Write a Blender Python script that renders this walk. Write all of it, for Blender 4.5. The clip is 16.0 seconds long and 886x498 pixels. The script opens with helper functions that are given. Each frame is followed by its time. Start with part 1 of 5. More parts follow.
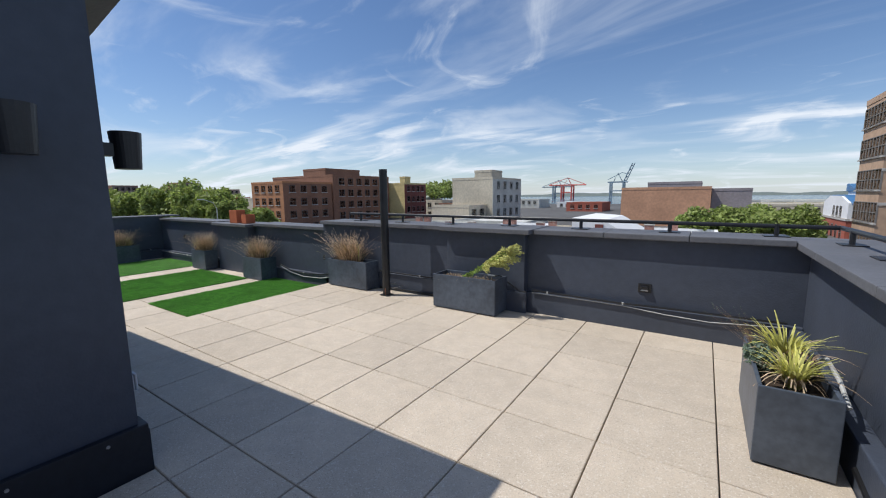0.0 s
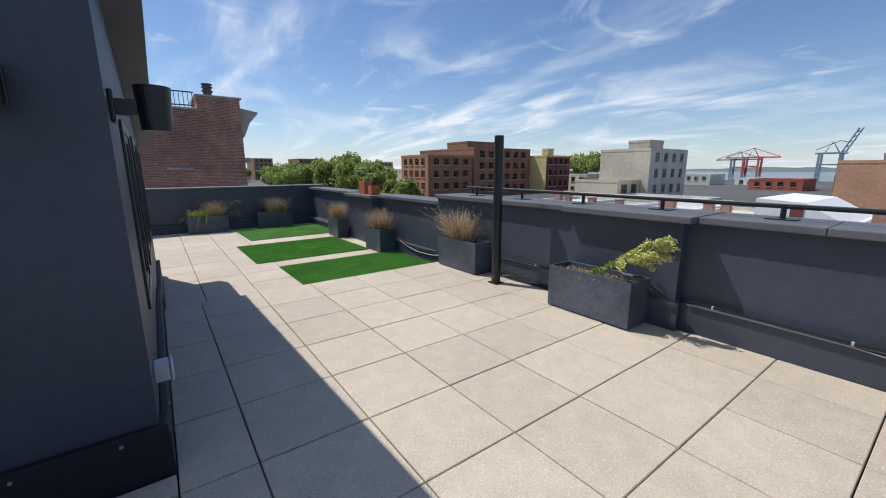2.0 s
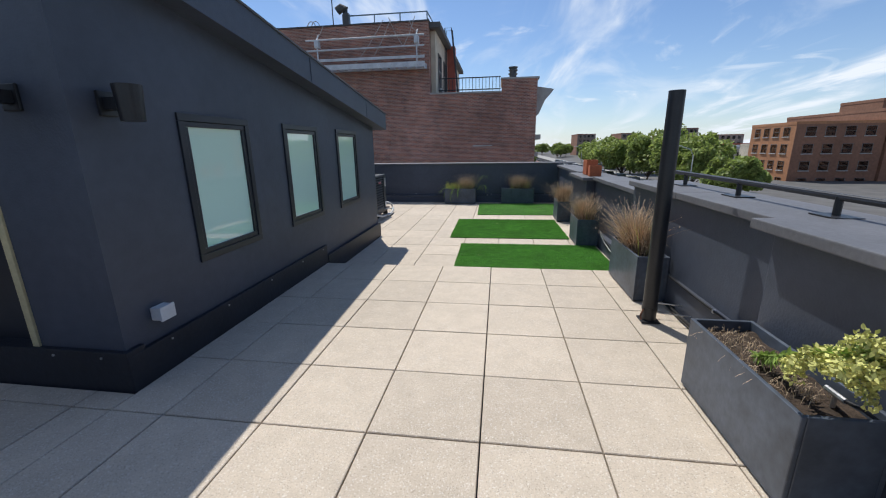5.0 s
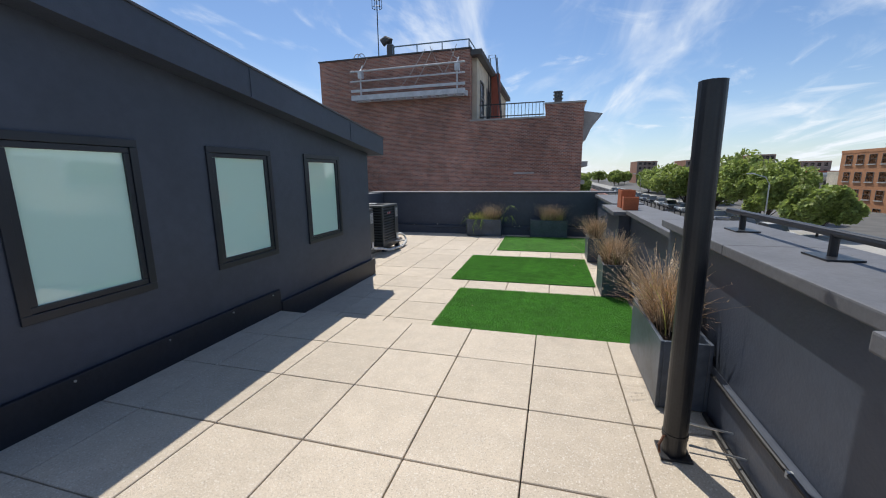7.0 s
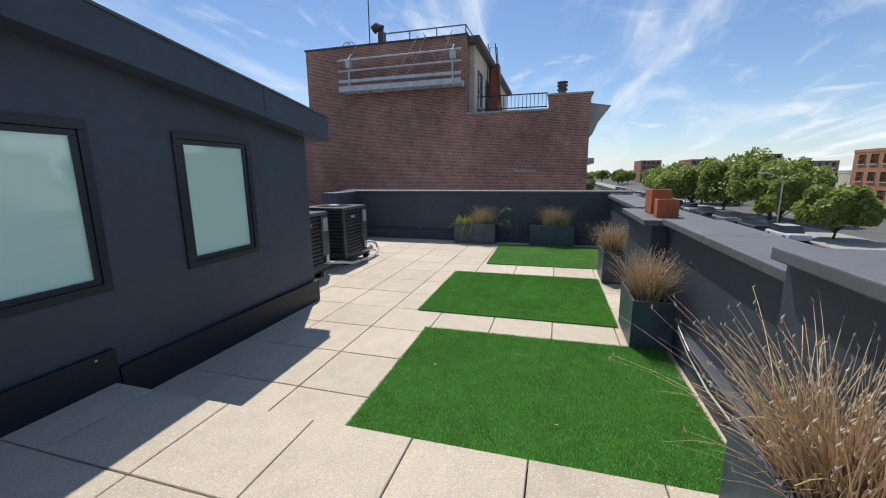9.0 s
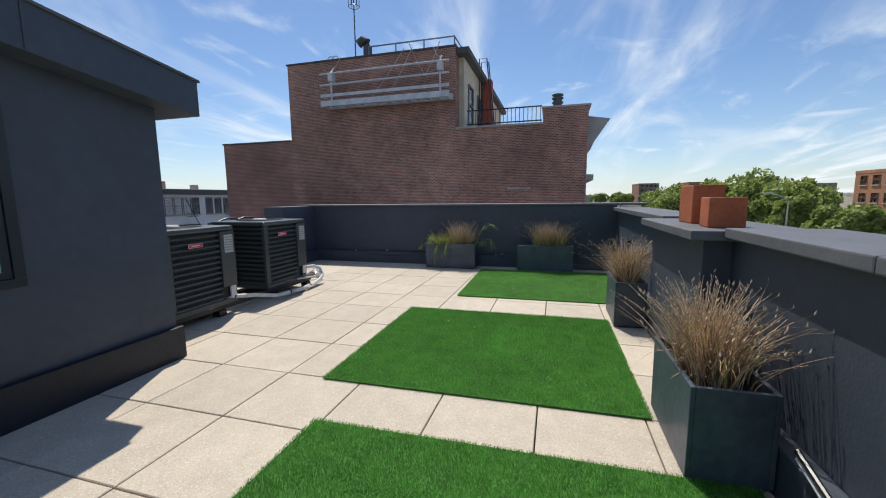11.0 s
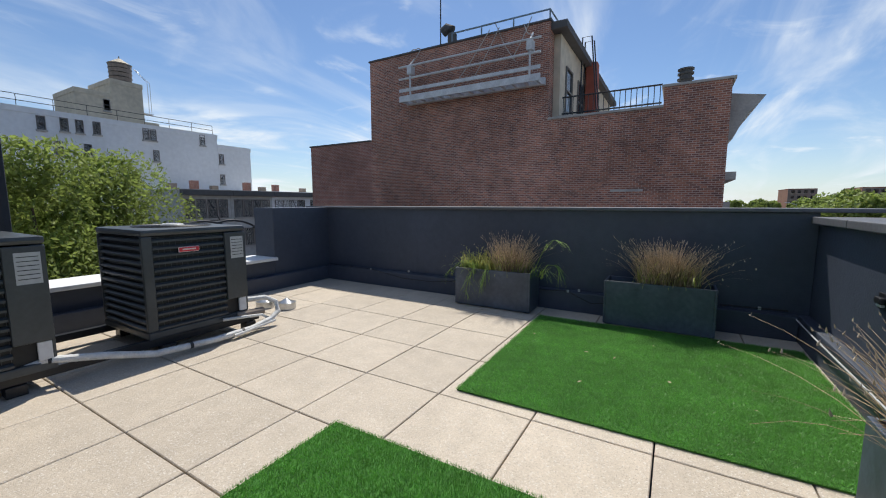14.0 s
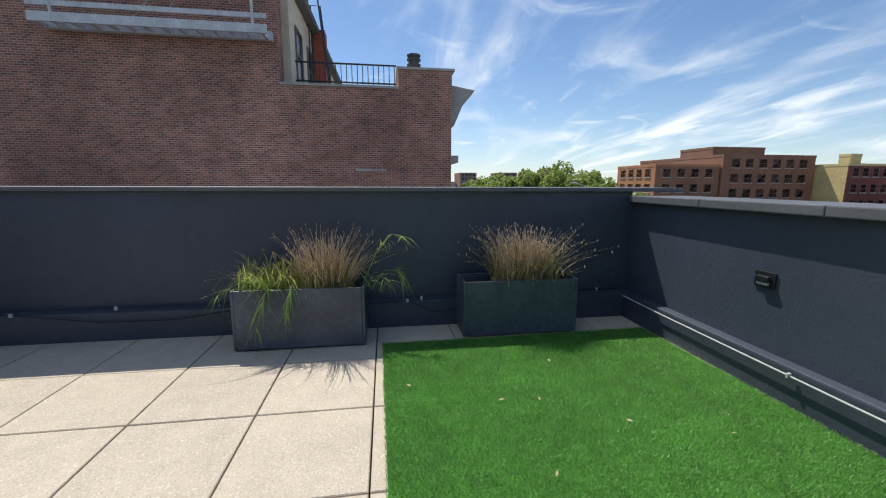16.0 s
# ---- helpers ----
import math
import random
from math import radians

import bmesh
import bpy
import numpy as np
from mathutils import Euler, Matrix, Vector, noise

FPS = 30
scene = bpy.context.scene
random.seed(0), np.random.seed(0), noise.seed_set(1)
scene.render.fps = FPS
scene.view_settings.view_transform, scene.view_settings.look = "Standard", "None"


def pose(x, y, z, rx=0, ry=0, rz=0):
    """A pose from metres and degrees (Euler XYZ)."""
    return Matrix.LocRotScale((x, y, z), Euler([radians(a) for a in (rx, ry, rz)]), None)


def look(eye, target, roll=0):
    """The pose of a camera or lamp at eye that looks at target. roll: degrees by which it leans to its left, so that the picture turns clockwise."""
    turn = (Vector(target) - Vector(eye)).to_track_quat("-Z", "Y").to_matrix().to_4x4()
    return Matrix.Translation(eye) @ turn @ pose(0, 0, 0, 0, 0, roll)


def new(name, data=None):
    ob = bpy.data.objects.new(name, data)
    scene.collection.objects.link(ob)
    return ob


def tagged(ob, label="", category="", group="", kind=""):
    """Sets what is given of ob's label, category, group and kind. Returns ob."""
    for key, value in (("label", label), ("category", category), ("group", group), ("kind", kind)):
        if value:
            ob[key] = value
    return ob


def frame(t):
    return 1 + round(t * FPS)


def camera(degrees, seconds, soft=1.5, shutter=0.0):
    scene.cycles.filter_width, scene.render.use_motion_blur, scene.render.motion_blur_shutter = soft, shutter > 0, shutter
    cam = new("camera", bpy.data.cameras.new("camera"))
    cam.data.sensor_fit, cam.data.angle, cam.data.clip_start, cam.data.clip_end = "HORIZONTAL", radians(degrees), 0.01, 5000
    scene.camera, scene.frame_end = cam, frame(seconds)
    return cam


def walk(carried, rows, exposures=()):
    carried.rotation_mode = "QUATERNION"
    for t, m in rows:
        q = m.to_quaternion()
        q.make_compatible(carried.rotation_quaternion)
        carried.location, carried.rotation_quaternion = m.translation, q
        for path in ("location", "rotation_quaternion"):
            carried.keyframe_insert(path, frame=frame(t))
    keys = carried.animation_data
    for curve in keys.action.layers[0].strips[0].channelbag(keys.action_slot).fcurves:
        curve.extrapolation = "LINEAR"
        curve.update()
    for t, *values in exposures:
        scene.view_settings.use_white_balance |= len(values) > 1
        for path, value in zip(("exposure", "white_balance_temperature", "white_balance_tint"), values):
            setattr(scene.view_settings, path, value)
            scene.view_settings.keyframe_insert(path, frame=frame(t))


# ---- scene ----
cam = camera(97.2, 16.0, soft=1.1)
PATH = [
    (0, (2.28, -2.322, 1.484), (1.18, -0.674, 1.21), -0.6),
    (0.5, (2.195, -2.233, 1.493), (1.088, -0.604, 1.146), -0.4),
    (1, (2.093, -2.078, 1.472), (0.897, -0.518, 1.106), -0.4),
    (1.5, (1.983, -1.798, 1.448), (0.595, -0.412, 1.057), -0.2),
    (2, (1.958, -1.486, 1.463), (0.375, -0.331, 1.062), -0.2),
    (2.5, (1.968, -1.121, 1.464), (0.243, -0.211, 1.022), -0.7),
    (3, (1.988, -0.758, 1.471), (0.161, -0.094, 1.0), -0.6),
    (3.5, (1.965, -0.393, 1.472), (0.057, -0.025, 0.996), -0.7),
    (4, (1.901, -0.042, 1.484), (-0.035, 0.064, 0.99), -0.7),
    (4.2, (1.878, 0.105, 1.477), (-0.057, 0.122, 0.971), -0.7),
    (6.3, (1.025, 1.25, 1.47), (-0.863, 0.727, 1.069), -0.7),
    (6.5, (0.87, 1.273, 1.456), (-1.021, 0.746, 1.077), -0.6),
    (7, (0.468, 1.319, 1.463), (-1.424, 0.787, 1.092), -0.7),
    (7.5, (0.038, 1.344, 1.478), (-1.854, 0.813, 1.109), -0.5),
    (8, (-0.413, 1.316, 1.478), (-2.302, 0.776, 1.102), -0.4),
    (8.5, (-0.842, 1.3, 1.447), (-2.731, 0.757, 1.078), -0.2),
    (9, (-1.291, 1.294, 1.392), (-3.179, 0.751, 1.015), -0.5),
    (9.5, (-1.695, 1.292, 1.323), (-3.59, 0.743, 0.995), -0.5),
    (9.7, (-1.849, 1.295, 1.302), (-3.758, 0.767, 1.024), -0.6),
    (11.8, (-3.807, 1.429, 1.048), (-5.707, 0.849, 0.814), -0.2),
    (12, (-3.983, 1.413, 1.044), (-5.861, 0.767, 0.806), 0.1),
    (12.5, (-4.444, 1.435, 1.059), (-6.286, 0.691, 0.826), -0.2),
    (13, (-4.883, 1.446, 1.065), (-6.626, 0.493, 0.837), -0.0),
    (13.5, (-5.336, 1.436, 1.056), (-7.046, 0.425, 0.823), 0.1),
    (14, (-5.814, 1.338, 1.044), (-7.524, 0.327, 0.812), 0.0),
    (14.5, (-6.223, 1.146, 1.048), (-7.996, 0.253, 0.806), 0.1),
    (15, (-6.544, 0.829, 1.045), (-8.452, 0.284, 0.794), 0.2),
    (15.5, (-6.837, 0.527, 1.02), (-8.811, 0.413, 0.719), 0.1),
    (16, (-7.08, 0.183, 1.029), (-9.031, 0.471, 0.7), 0.2),
]
EXPO = [(0, -0.03, 6400, 10), (4, 0.03, 6400, 10), (6.5, 0.08, 6560, 9), (8, 0.1, 6600, 9), (9.5, 0.1, 6620, 8), (12, 0.07, 6620, 8), (14.5, 0.06, 6620, 8), (15.3, 0.12, 6640, 8), (16, 0.22, 6680, 7)]
walk(cam, [(t, look(eye, target, roll)) for t, eye, target, roll in PATH], EXPO)

# ---- light ----
SUN_TO = Vector((-0.55, -0.28, 1.0)).normalized()
sun_data = bpy.data.lights.new("sun", "SUN")
sun_data.energy, sun_data.angle, sun_data.color = 4.2, radians(0.5), (1.0, 0.95, 0.87)
sun = new("sun", sun_data)
sun.matrix_world = look(SUN_TO * 60, (0, 0, 0))

world = bpy.data.worlds.new("sky")
scene.world = world
world.use_nodes = True
wn, wl = world.node_tree.nodes, world.node_tree.links
wn.clear()
sky = wn.new("ShaderNodeTexSky")
sky.sky_type, sky.sun_disc = "NISHITA", False
sky.sun_elevation = math.asin(SUN_TO.z)
sky.sun_rotation = math.atan2(SUN_TO.x, SUN_TO.y)
sky.air_density, sky.dust_density, sky.ozone_density = 1.0, 0.3, 2.5
coord = wn.new("ShaderNodeTexCoord")
sep = wn.new("ShaderNodeSeparateXYZ")
wl.new(coord.outputs["Generated"], sep.inputs[0])


def wmath(op, a, b=None, clamp=False):
    n = wn.new("ShaderNodeMath")
    n.operation, n.use_clamp = op, clamp
    for k, v in enumerate((a, b)):
        if v is None:
            continue
        if isinstance(v, (int, float)):
            n.inputs[k].default_value = v
        else:
            wl.new(v, n.inputs[k])
    return n.outputs[0]


zz = wmath("ADD", wmath("MAXIMUM", sep.outputs[2], 0.0), 0.16)
comb = wn.new("ShaderNodeCombineXYZ")
wl.new(wmath("DIVIDE", sep.outputs[0], zz), comb.inputs[0])
wl.new(wmath("DIVIDE", sep.outputs[1], zz), comb.inputs[1])


def cloud_layer(rot, sx, sy, scale, detail, distort, lo, hi, off):
    mp = wn.new("ShaderNodeMapping")
    mp.inputs["Rotation"].default_value = (0, 0, radians(rot))
    mp.inputs["Scale"].default_value = (sx, sy, 1)
    mp.inputs["Location"].default_value = off
    wl.new(comb.outputs[0], mp.inputs[0])
    nz = wn.new("ShaderNodeTexNoise")
    nz.inputs["Scale"].default_value = scale
    nz.inputs["Detail"].default_value = detail
    nz.inputs["Roughness"].default_value = 0.55
    nz.inputs["Distortion"].default_value = distort
    wl.new(mp.outputs[0], nz.inputs["Vector"])
    mr = wn.new("ShaderNodeMapRange")
    mr.inputs["From Min"].default_value, mr.inputs["From Max"].default_value = lo, hi
    mr.interpolation_type = "SMOOTHSTEP"
    wl.new(nz.outputs["Fac"], mr.inputs["Value"])
    return mr.outputs[0]


wisps = cloud_layer(25, 0.6, 1.2, 1.0, 9, 1.5, 0.47, 0.72, (1.3, 0.4, 0))
streak = cloud_layer(-20, 0.45, 1.6, 0.8, 8, 1.2, 0.50, 0.76, (4.1, 2.2, 0))
patches = cloud_layer(10, 0.5, 0.6, 0.9, 3, 0.4, 0.40, 0.62, (7.7, 5.1, 0))
fluff = cloud_layer(70, 0.8, 1.0, 1.7, 9, 1.8, 0.56, 0.80, (2.9, 8.4, 0))
cover = wmath("MULTIPLY", wmath("ADD", wmath("MULTIPLY", wmath("ADD", wisps, streak, True), wmath("ADD", wmath("MULTIPLY", patches, 0.75), 0.25)), wmath("MULTIPLY", fluff, 0.6), True), 0.92, True)
haze = wmath("MULTIPLY", wmath("POWER", wmath("SUBTRACT", 1.0, wmath("ABSOLUTE", sep.outputs[2]), True), 11.0), 0.45)
mixc = wn.new("ShaderNodeMixRGB")
wl.new(wmath("ADD", cover, haze, True), mixc.inputs[0])
tint = wn.new("ShaderNodeMixRGB")
tint.blend_type = "MULTIPLY"
tint.inputs[0].default_value = 1.0
tint.inputs[2].default_value = (0.86, 0.97, 1.12, 1)
wl.new(sky.outputs[0], tint.inputs[1])
wl.new(tint.outputs[0], mixc.inputs[1])
mixc.inputs[2].default_value = (8.4, 9.0, 9.8, 1)
bg = wn.new("ShaderNodeBackground")
bg.inputs[1].default_value = 0.10
wl.new(mixc.outputs[0], bg.inputs[0])
wout = wn.new("ShaderNodeOutputWorld")
wl.new(bg.outputs[0], wout.inputs[0])

# ---- materials ----


def shade(name, base, rough=0.7, metal=0.0, scales=((6.0, 0.25), (60.0, 0.2)), bump=0.2, bump_scale=80.0, random_amount=0.0, spec=0.5, coat=0.0, island=False):
    """Principled surface with noise variation at two scales, in object metres, and fine relief."""
    m = bpy.data.materials.new(name)
    m.use_nodes = True
    nt = m.node_tree
    b = nt.nodes["Principled BSDF"]
    b.inputs["Roughness"].default_value, b.inputs["Metallic"].default_value = rough, metal
    b.inputs["Specular IOR Level"].default_value = spec
    b.inputs["Coat Weight"].default_value = coat
    tc = nt.nodes.new("ShaderNodeNewGeometry")
    last = None
    rgb = nt.nodes.new("ShaderNodeRGB")
    rgb.outputs[0].default_value = (*base, 1)
    last = rgb.outputs[0]
    for sc, amount in scales:
        nz = nt.nodes.new("ShaderNodeTexNoise")
        nz.inputs["Scale"].default_value, nz.inputs["Detail"].default_value = sc, 4
        nt.links.new(tc.outputs["Position"], nz.inputs["Vector"])
        mr = nt.nodes.new("ShaderNodeMapRange")
        mr.inputs["From Min"].default_value, mr.inputs["From Max"].default_value = 0.3, 0.7
        mr.inputs["To Min"].default_value, mr.inputs["To Max"].default_value = 1 - amount, 1 + amount
        nt.links.new(nz.outputs["Fac"], mr.inputs["Value"])
        mx = nt.nodes.new("ShaderNodeVectorMath")
        mx.operation = "SCALE"
        nt.links.new(last, mx.inputs[0])
        nt.links.new(mr.outputs[0], mx.inputs["Scale"])
        last = mx.outputs[0]
    if random_amount:
        src = tc.outputs["Random Per Island"] if island else nt.nodes.new("ShaderNodeObjectInfo").outputs["Random"]
        mr = nt.nodes.new("ShaderNodeMapRange")
        mr.inputs["To Min"].default_value, mr.inputs["To Max"].default_value = 1 - random_amount, 1 + random_amount
        nt.links.new(src, mr.inputs["Value"])
        mx = nt.nodes.new("ShaderNodeVectorMath")
        mx.operation = "SCALE"
        nt.links.new(last, mx.inputs[0])
        nt.links.new(mr.outputs[0], mx.inputs["Scale"])
        last = mx.outputs[0]
    nt.links.new(last, b.inputs["Base Color"])
    if bump:
        nz = nt.nodes.new("ShaderNodeTexNoise")
        nz.inputs["Scale"].default_value, nz.inputs["Detail"].default_value = bump_scale, 3
        nt.links.new(tc.outputs["Position"], nz.inputs["Vector"])
        bp = nt.nodes.new("ShaderNodeBump")
        bp.inputs["Strength"].default_value, bp.inputs["Distance"].default_value = bump, 0.01
        nt.links.new(nz.outputs["Fac"], bp.inputs["Height"])
        nt.links.new(bp.outputs[0], b.inputs["Normal"])
    return m


def speckle(m, scale, lo, hi, colour, amount):
    """Adds small chips of another colour to a surface."""
    nt = m.node_tree
    b = nt.nodes["Principled BSDF"]
    src = b.inputs["Base Color"].links[0].from_socket
    g = nt.nodes.new("ShaderNodeNewGeometry")
    v = nt.nodes.new("ShaderNodeTexVoronoi")
    v.inputs["Scale"].default_value = scale
    nt.links.new(g.outputs["Position"], v.inputs["Vector"])
    bw = nt.nodes.new("ShaderNodeSeparateColor")
    nt.links.new(v.outputs["Color"], bw.inputs[0])
    mr = nt.nodes.new("ShaderNodeMapRange")
    mr.inputs["From Min"].default_value, mr.inputs["From Max"].default_value = lo, hi
    mr.inputs["To Max"].default_value = amount
    nt.links.new(bw.outputs[0], mr.inputs["Value"])
    mx = nt.nodes.new("ShaderNodeMixRGB")
    nt.links.new(mr.outputs[0], mx.inputs[0])
    nt.links.new(src, mx.inputs[1])
    mx.inputs[2].default_value = (*colour, 1)
    nt.links.new(mx.outputs[0], b.inputs["Base Color"])
    return m


def brick_shade(name, c1, c2, mortar, axis="x"):
    """Courses of brick 0.215 by 0.075 m on an upright face; patches of soot and wear."""
    m = shade(name, (0.2, 0.1, 0.07), 0.85, scales=((0.22, 0.30), (1.6, 0.18)), bump=0)
    nt = m.node_tree
    b = nt.nodes["Principled BSDF"]
    var = b.inputs["Base Color"].links[0].from_node
    g = nt.nodes.new("ShaderNodeNewGeometry")
    sp = nt.nodes.new("ShaderNodeSeparateXYZ")
    nt.links.new(g.outputs["Position"], sp.inputs[0])
    cb = nt.nodes.new("ShaderNodeCombineXYZ")
    ad = nt.nodes.new("ShaderNodeMath")
    ad.operation = "ADD"
    nt.links.new(sp.outputs[0], ad.inputs[0])
    nt.links.new(sp.outputs[1], ad.inputs[1])
    nt.links.new(ad.outputs[0], cb.inputs[0])
    nt.links.new(sp.outputs[2], cb.inputs[1])
    bk = nt.nodes.new("ShaderNodeTexBrick")
    bk.inputs["Scale"].default_value = 1.0
    bk.inputs["Brick Width"].default_value, bk.inputs["Row Height"].default_value = 0.215, 0.075
    bk.inputs["Mortar Size"].default_value = 0.011
    bk.inputs["Color1"].default_value = (*c1, 1)
    bk.inputs["Color2"].default_value = (*c2, 1)
    bk.inputs["Mortar"].default_value = (*mortar, 1)
    nt.links.new(cb.outputs[0], bk.inputs["Vector"])
    first = nt.nodes["Principled BSDF"]
    for n in nt.nodes:
        if n.type == "RGB":
            for ln in list(n.outputs[0].links):
                to = ln.to_socket
                nt.links.new(bk.outputs["Color"], to)
    bp = nt.nodes.new("ShaderNodeBump")
    bp.inputs["Strength"].default_value, bp.inputs["Distance"].default_value = 0.5, 0.01
    bp.invert = True
    nt.links.new(bk.outputs["Fac"], bp.inputs["Height"])
    nt.links.new(bp.outputs[0], b.inputs["Normal"])
    return m


def thin(m, amount):
    """Lets part of the light through, as thin leaves and turf blades do."""
    nt = m.node_tree
    b, out = nt.nodes["Principled BSDF"], nt.nodes["Material Output"]
    tr, mix = nt.nodes.new("ShaderNodeBsdfTranslucent"), nt.nodes.new("ShaderNodeMixShader")
    nt.links.new(b.inputs["Base Color"].links[0].from_socket, tr.inputs["Color"])
    mix.inputs[0].default_value = amount
    nt.links.new(b.outputs[0], mix.inputs[1])
    nt.links.new(tr.outputs[0], mix.inputs[2])
    nt.links.new(mix.outputs[0], out.inputs["Surface"])
    return m


paver_mat = speckle(speckle(shade("paver_concrete", (0.52, 0.445, 0.355), 0.75, scales=((0.8, 0.07), (7.0, 0.07), (120.0, 0.10)), bump=0.35, bump_scale=160, random_amount=0.06), 170, 0.88, 0.96, (0.74, 0.71, 0.66), 0.55), 210, 0.9, 0.97, (0.24, 0.20, 0.16), 0.5)
stucco_mat = shade("charcoal_stucco", (0.053, 0.065, 0.092), 0.50, scales=((1.3, 0.14), (14.0, 0.08)), bump=0.18, bump_scale=60, spec=0.5)
cap_mat = shade("grey_coping", (0.115, 0.118, 0.130), 0.6, scales=((2.2, 0.14), (30.0, 0.1)), bump=0.15, bump_scale=50)
membrane_mat = shade("black_membrane", (0.011, 0.014, 0.022), 0.5, scales=((3.0, 0.2), (25, 0.15)), bump=0.25, bump_scale=25)
planter_mat = shade("slate_planter", (0.070, 0.088, 0.118), 0.42, scales=((3.5, 0.3), (22.0, 0.18)), bump=0.08, bump_scale=40)
soil_mat = shade("soil", (0.045, 0.030, 0.020), 0.95, scales=((20, 0.4), (120, 0.4)), bump=1.0, bump_scale=60)
turf_base_mat = shade("turf_backing", (0.04, 0.15, 0.018), 0.9, scales=((30, 0.3),), bump=0)
blade_mat = thin(shade("turf_blades", (0.13, 0.36, 0.055), 0.42, scales=((1.6, 0.16), (7.0, 0.2)), bump=0, random_amount=0.3, island=True), 0.4)
metal_black = shade("black_metal", (0.016, 0.017, 0.020), 0.38, 0.0, scales=((8, 0.2), (70, 0.15)), bump=0.05)
steel_mat = shade("galvanised_steel", (0.55, 0.56, 0.57), 0.3, 0.9, scales=((12, 0.15), (60, 0.1)), bump=0.05)
frame_mat = shade("black_window_frame", (0.018, 0.022, 0.031), 0.35, scales=((9, 0.1),), bump=0.03)
pipe_mat = shade("black_hose", (0.010, 0.010, 0.011), 0.35, scales=((9, 0.2),), bump=0)
clip_mat = shade("pale_clip", (0.45, 0.46, 0.46), 0.5, scales=((20, 0.1),), bump=0)
white_wrap = shade("white_pipe_wrap", (0.62, 0.62, 0.60), 0.6, scales=((14, 0.12), (90, 0.1)), bump=0.3, bump_scale=70)
ac_mat = shade("charcoal_enamel", (0.052, 0.060, 0.064), 0.4, scales=((4, 0.12), (40, 0.08)), bump=0.03)
ac_dark = shade("dark_coil", (0.012, 0.013, 0.014), 0.6, scales=((30, 0.2),), bump=0.2, bump_scale=200)
badge_red = shade("red_badge", (0.55, 0.035, 0.05), 0.35, scales=((30, 0.05),), bump=0)
badge_pale = shade("pale_badge", (0.7, 0.55, 0.55), 0.4, scales=((30, 0.05),), bump=0)
paper_mat = shade("printed_label", (0.42, 0.44, 0.44), 0.5, scales=((30, 0.08),), bump=0)
terracotta = shade("terracotta", (0.42, 0.115, 0.045), 0.8, scales=((5, 0.16), (40, 0.1)), bump=0.2, bump_scale=70)
straw_mat = thin(shade("dry_stems", (0.64, 0.49, 0.33), 0.75, scales=((5, 0.2), (50, 0.2)), bump=0, random_amount=0.35, island=True), 0.2)
brown_stem = shade("brown_stems", (0.27, 0.18, 0.105), 0.8, scales=((5, 0.2), (50, 0.2)), bump=0, random_amount=0.35, island=True)
seed_mat = shade("seed_heads", (0.55, 0.44, 0.33), 0.85, scales=((40, 0.25),), bump=0, random_amount=0.3, island=True)
green_leaf = thin(shade("green_blades", (0.30, 0.42, 0.10), 0.5, scales=((8, 0.25),), bump=0, random_amount=0.35, island=True), 0.35)
yellow_leaf = thin(shade("yellow_blades", (0.56, 0.55, 0.16), 0.55, scales=((8, 0.25),), bump=0, random_amount=0.35, island=True), 0.35)
sage_leaf = shade("sage_leaves", (0.10, 0.145, 0.10), 0.7, scales=((12, 0.25),), bump=0, random_amount=0.3, island=True)
tree_leaf = thin(shade("tree_leaves", (0.26, 0.325, 0.085), 0.6, scales=((0.6, 0.2), (4, 0.25)), bump=0, random_amount=0.4, island=True), 0.4)
bark_mat = shade("bark", (0.10, 0.075, 0.055), 0.9, scales=((2, 0.2), (20, 0.3)), bump=0.6, bump_scale=20)
brick_dark = brick_shade("dark_brick", (0.43, 0.165, 0.10), (0.18, 0.078, 0.062), (0.48, 0.36, 0.30))
brick_plain = brick_shade("red_brick", (0.34, 0.14, 0.10), (0.26, 0.11, 0.085), (0.40, 0.28, 0.24))
stone_trim = shade("stone_trim", (0.42, 0.40, 0.37), 0.8, scales=((2, 0.15), (20, 0.1)), bump=0.2)
white_metal = shade("white_scaffold", (0.62, 0.63, 0.64), 0.5, scales=((3, 0.15), (20, 0.1)), bump=0.05)
rust_metal = shade("rusty_metal", (0.16, 0.07, 0.04), 0.8, scales=((8, 0.3), (50, 0.3)), bump=0.2)
asphalt = shade("asphalt", (0.05, 0.05, 0.052), 0.9, scales=((0.15, 0.15), (3, 0.15)), bump=0.2, bump_scale=30)
ground_mat = shade("city_ground", (0.10, 0.098, 0.095), 0.9, scales=((0.02, 0.25), (0.4, 0.2)), bump=0)
pavement_mat = shade("pavement", (0.32, 0.31, 0.29), 0.9, scales=((0.3, 0.12), (5, 0.1)), bump=0.1)
water_mat = shade("water", (0.03, 0.06, 0.09), 0.15, scales=((0.01, 0.2),), bump=0.1, bump_scale=0.5)
glass_far = shade("far_window_glass", (0.035, 0.045, 0.055), 0.12, scales=((0.3, 0.4),), bump=0, spec=0.8)
interior_door = shade("pale_door_wood", (0.52, 0.45, 0.26), 0.6, scales=((3, 0.1), (30, 0.1)), bump=0.05)
gauze = shade("white_box_plastic", (0.62, 0.63, 0.64), 0.45, scales=((20, 0.08),), bump=0)


def flat(name, c, rough=0.85, amount=0.12):
    return shade(name, c, rough, scales=((0.25, amount), (2.5, amount)), bump=0.1, bump_scale=6)


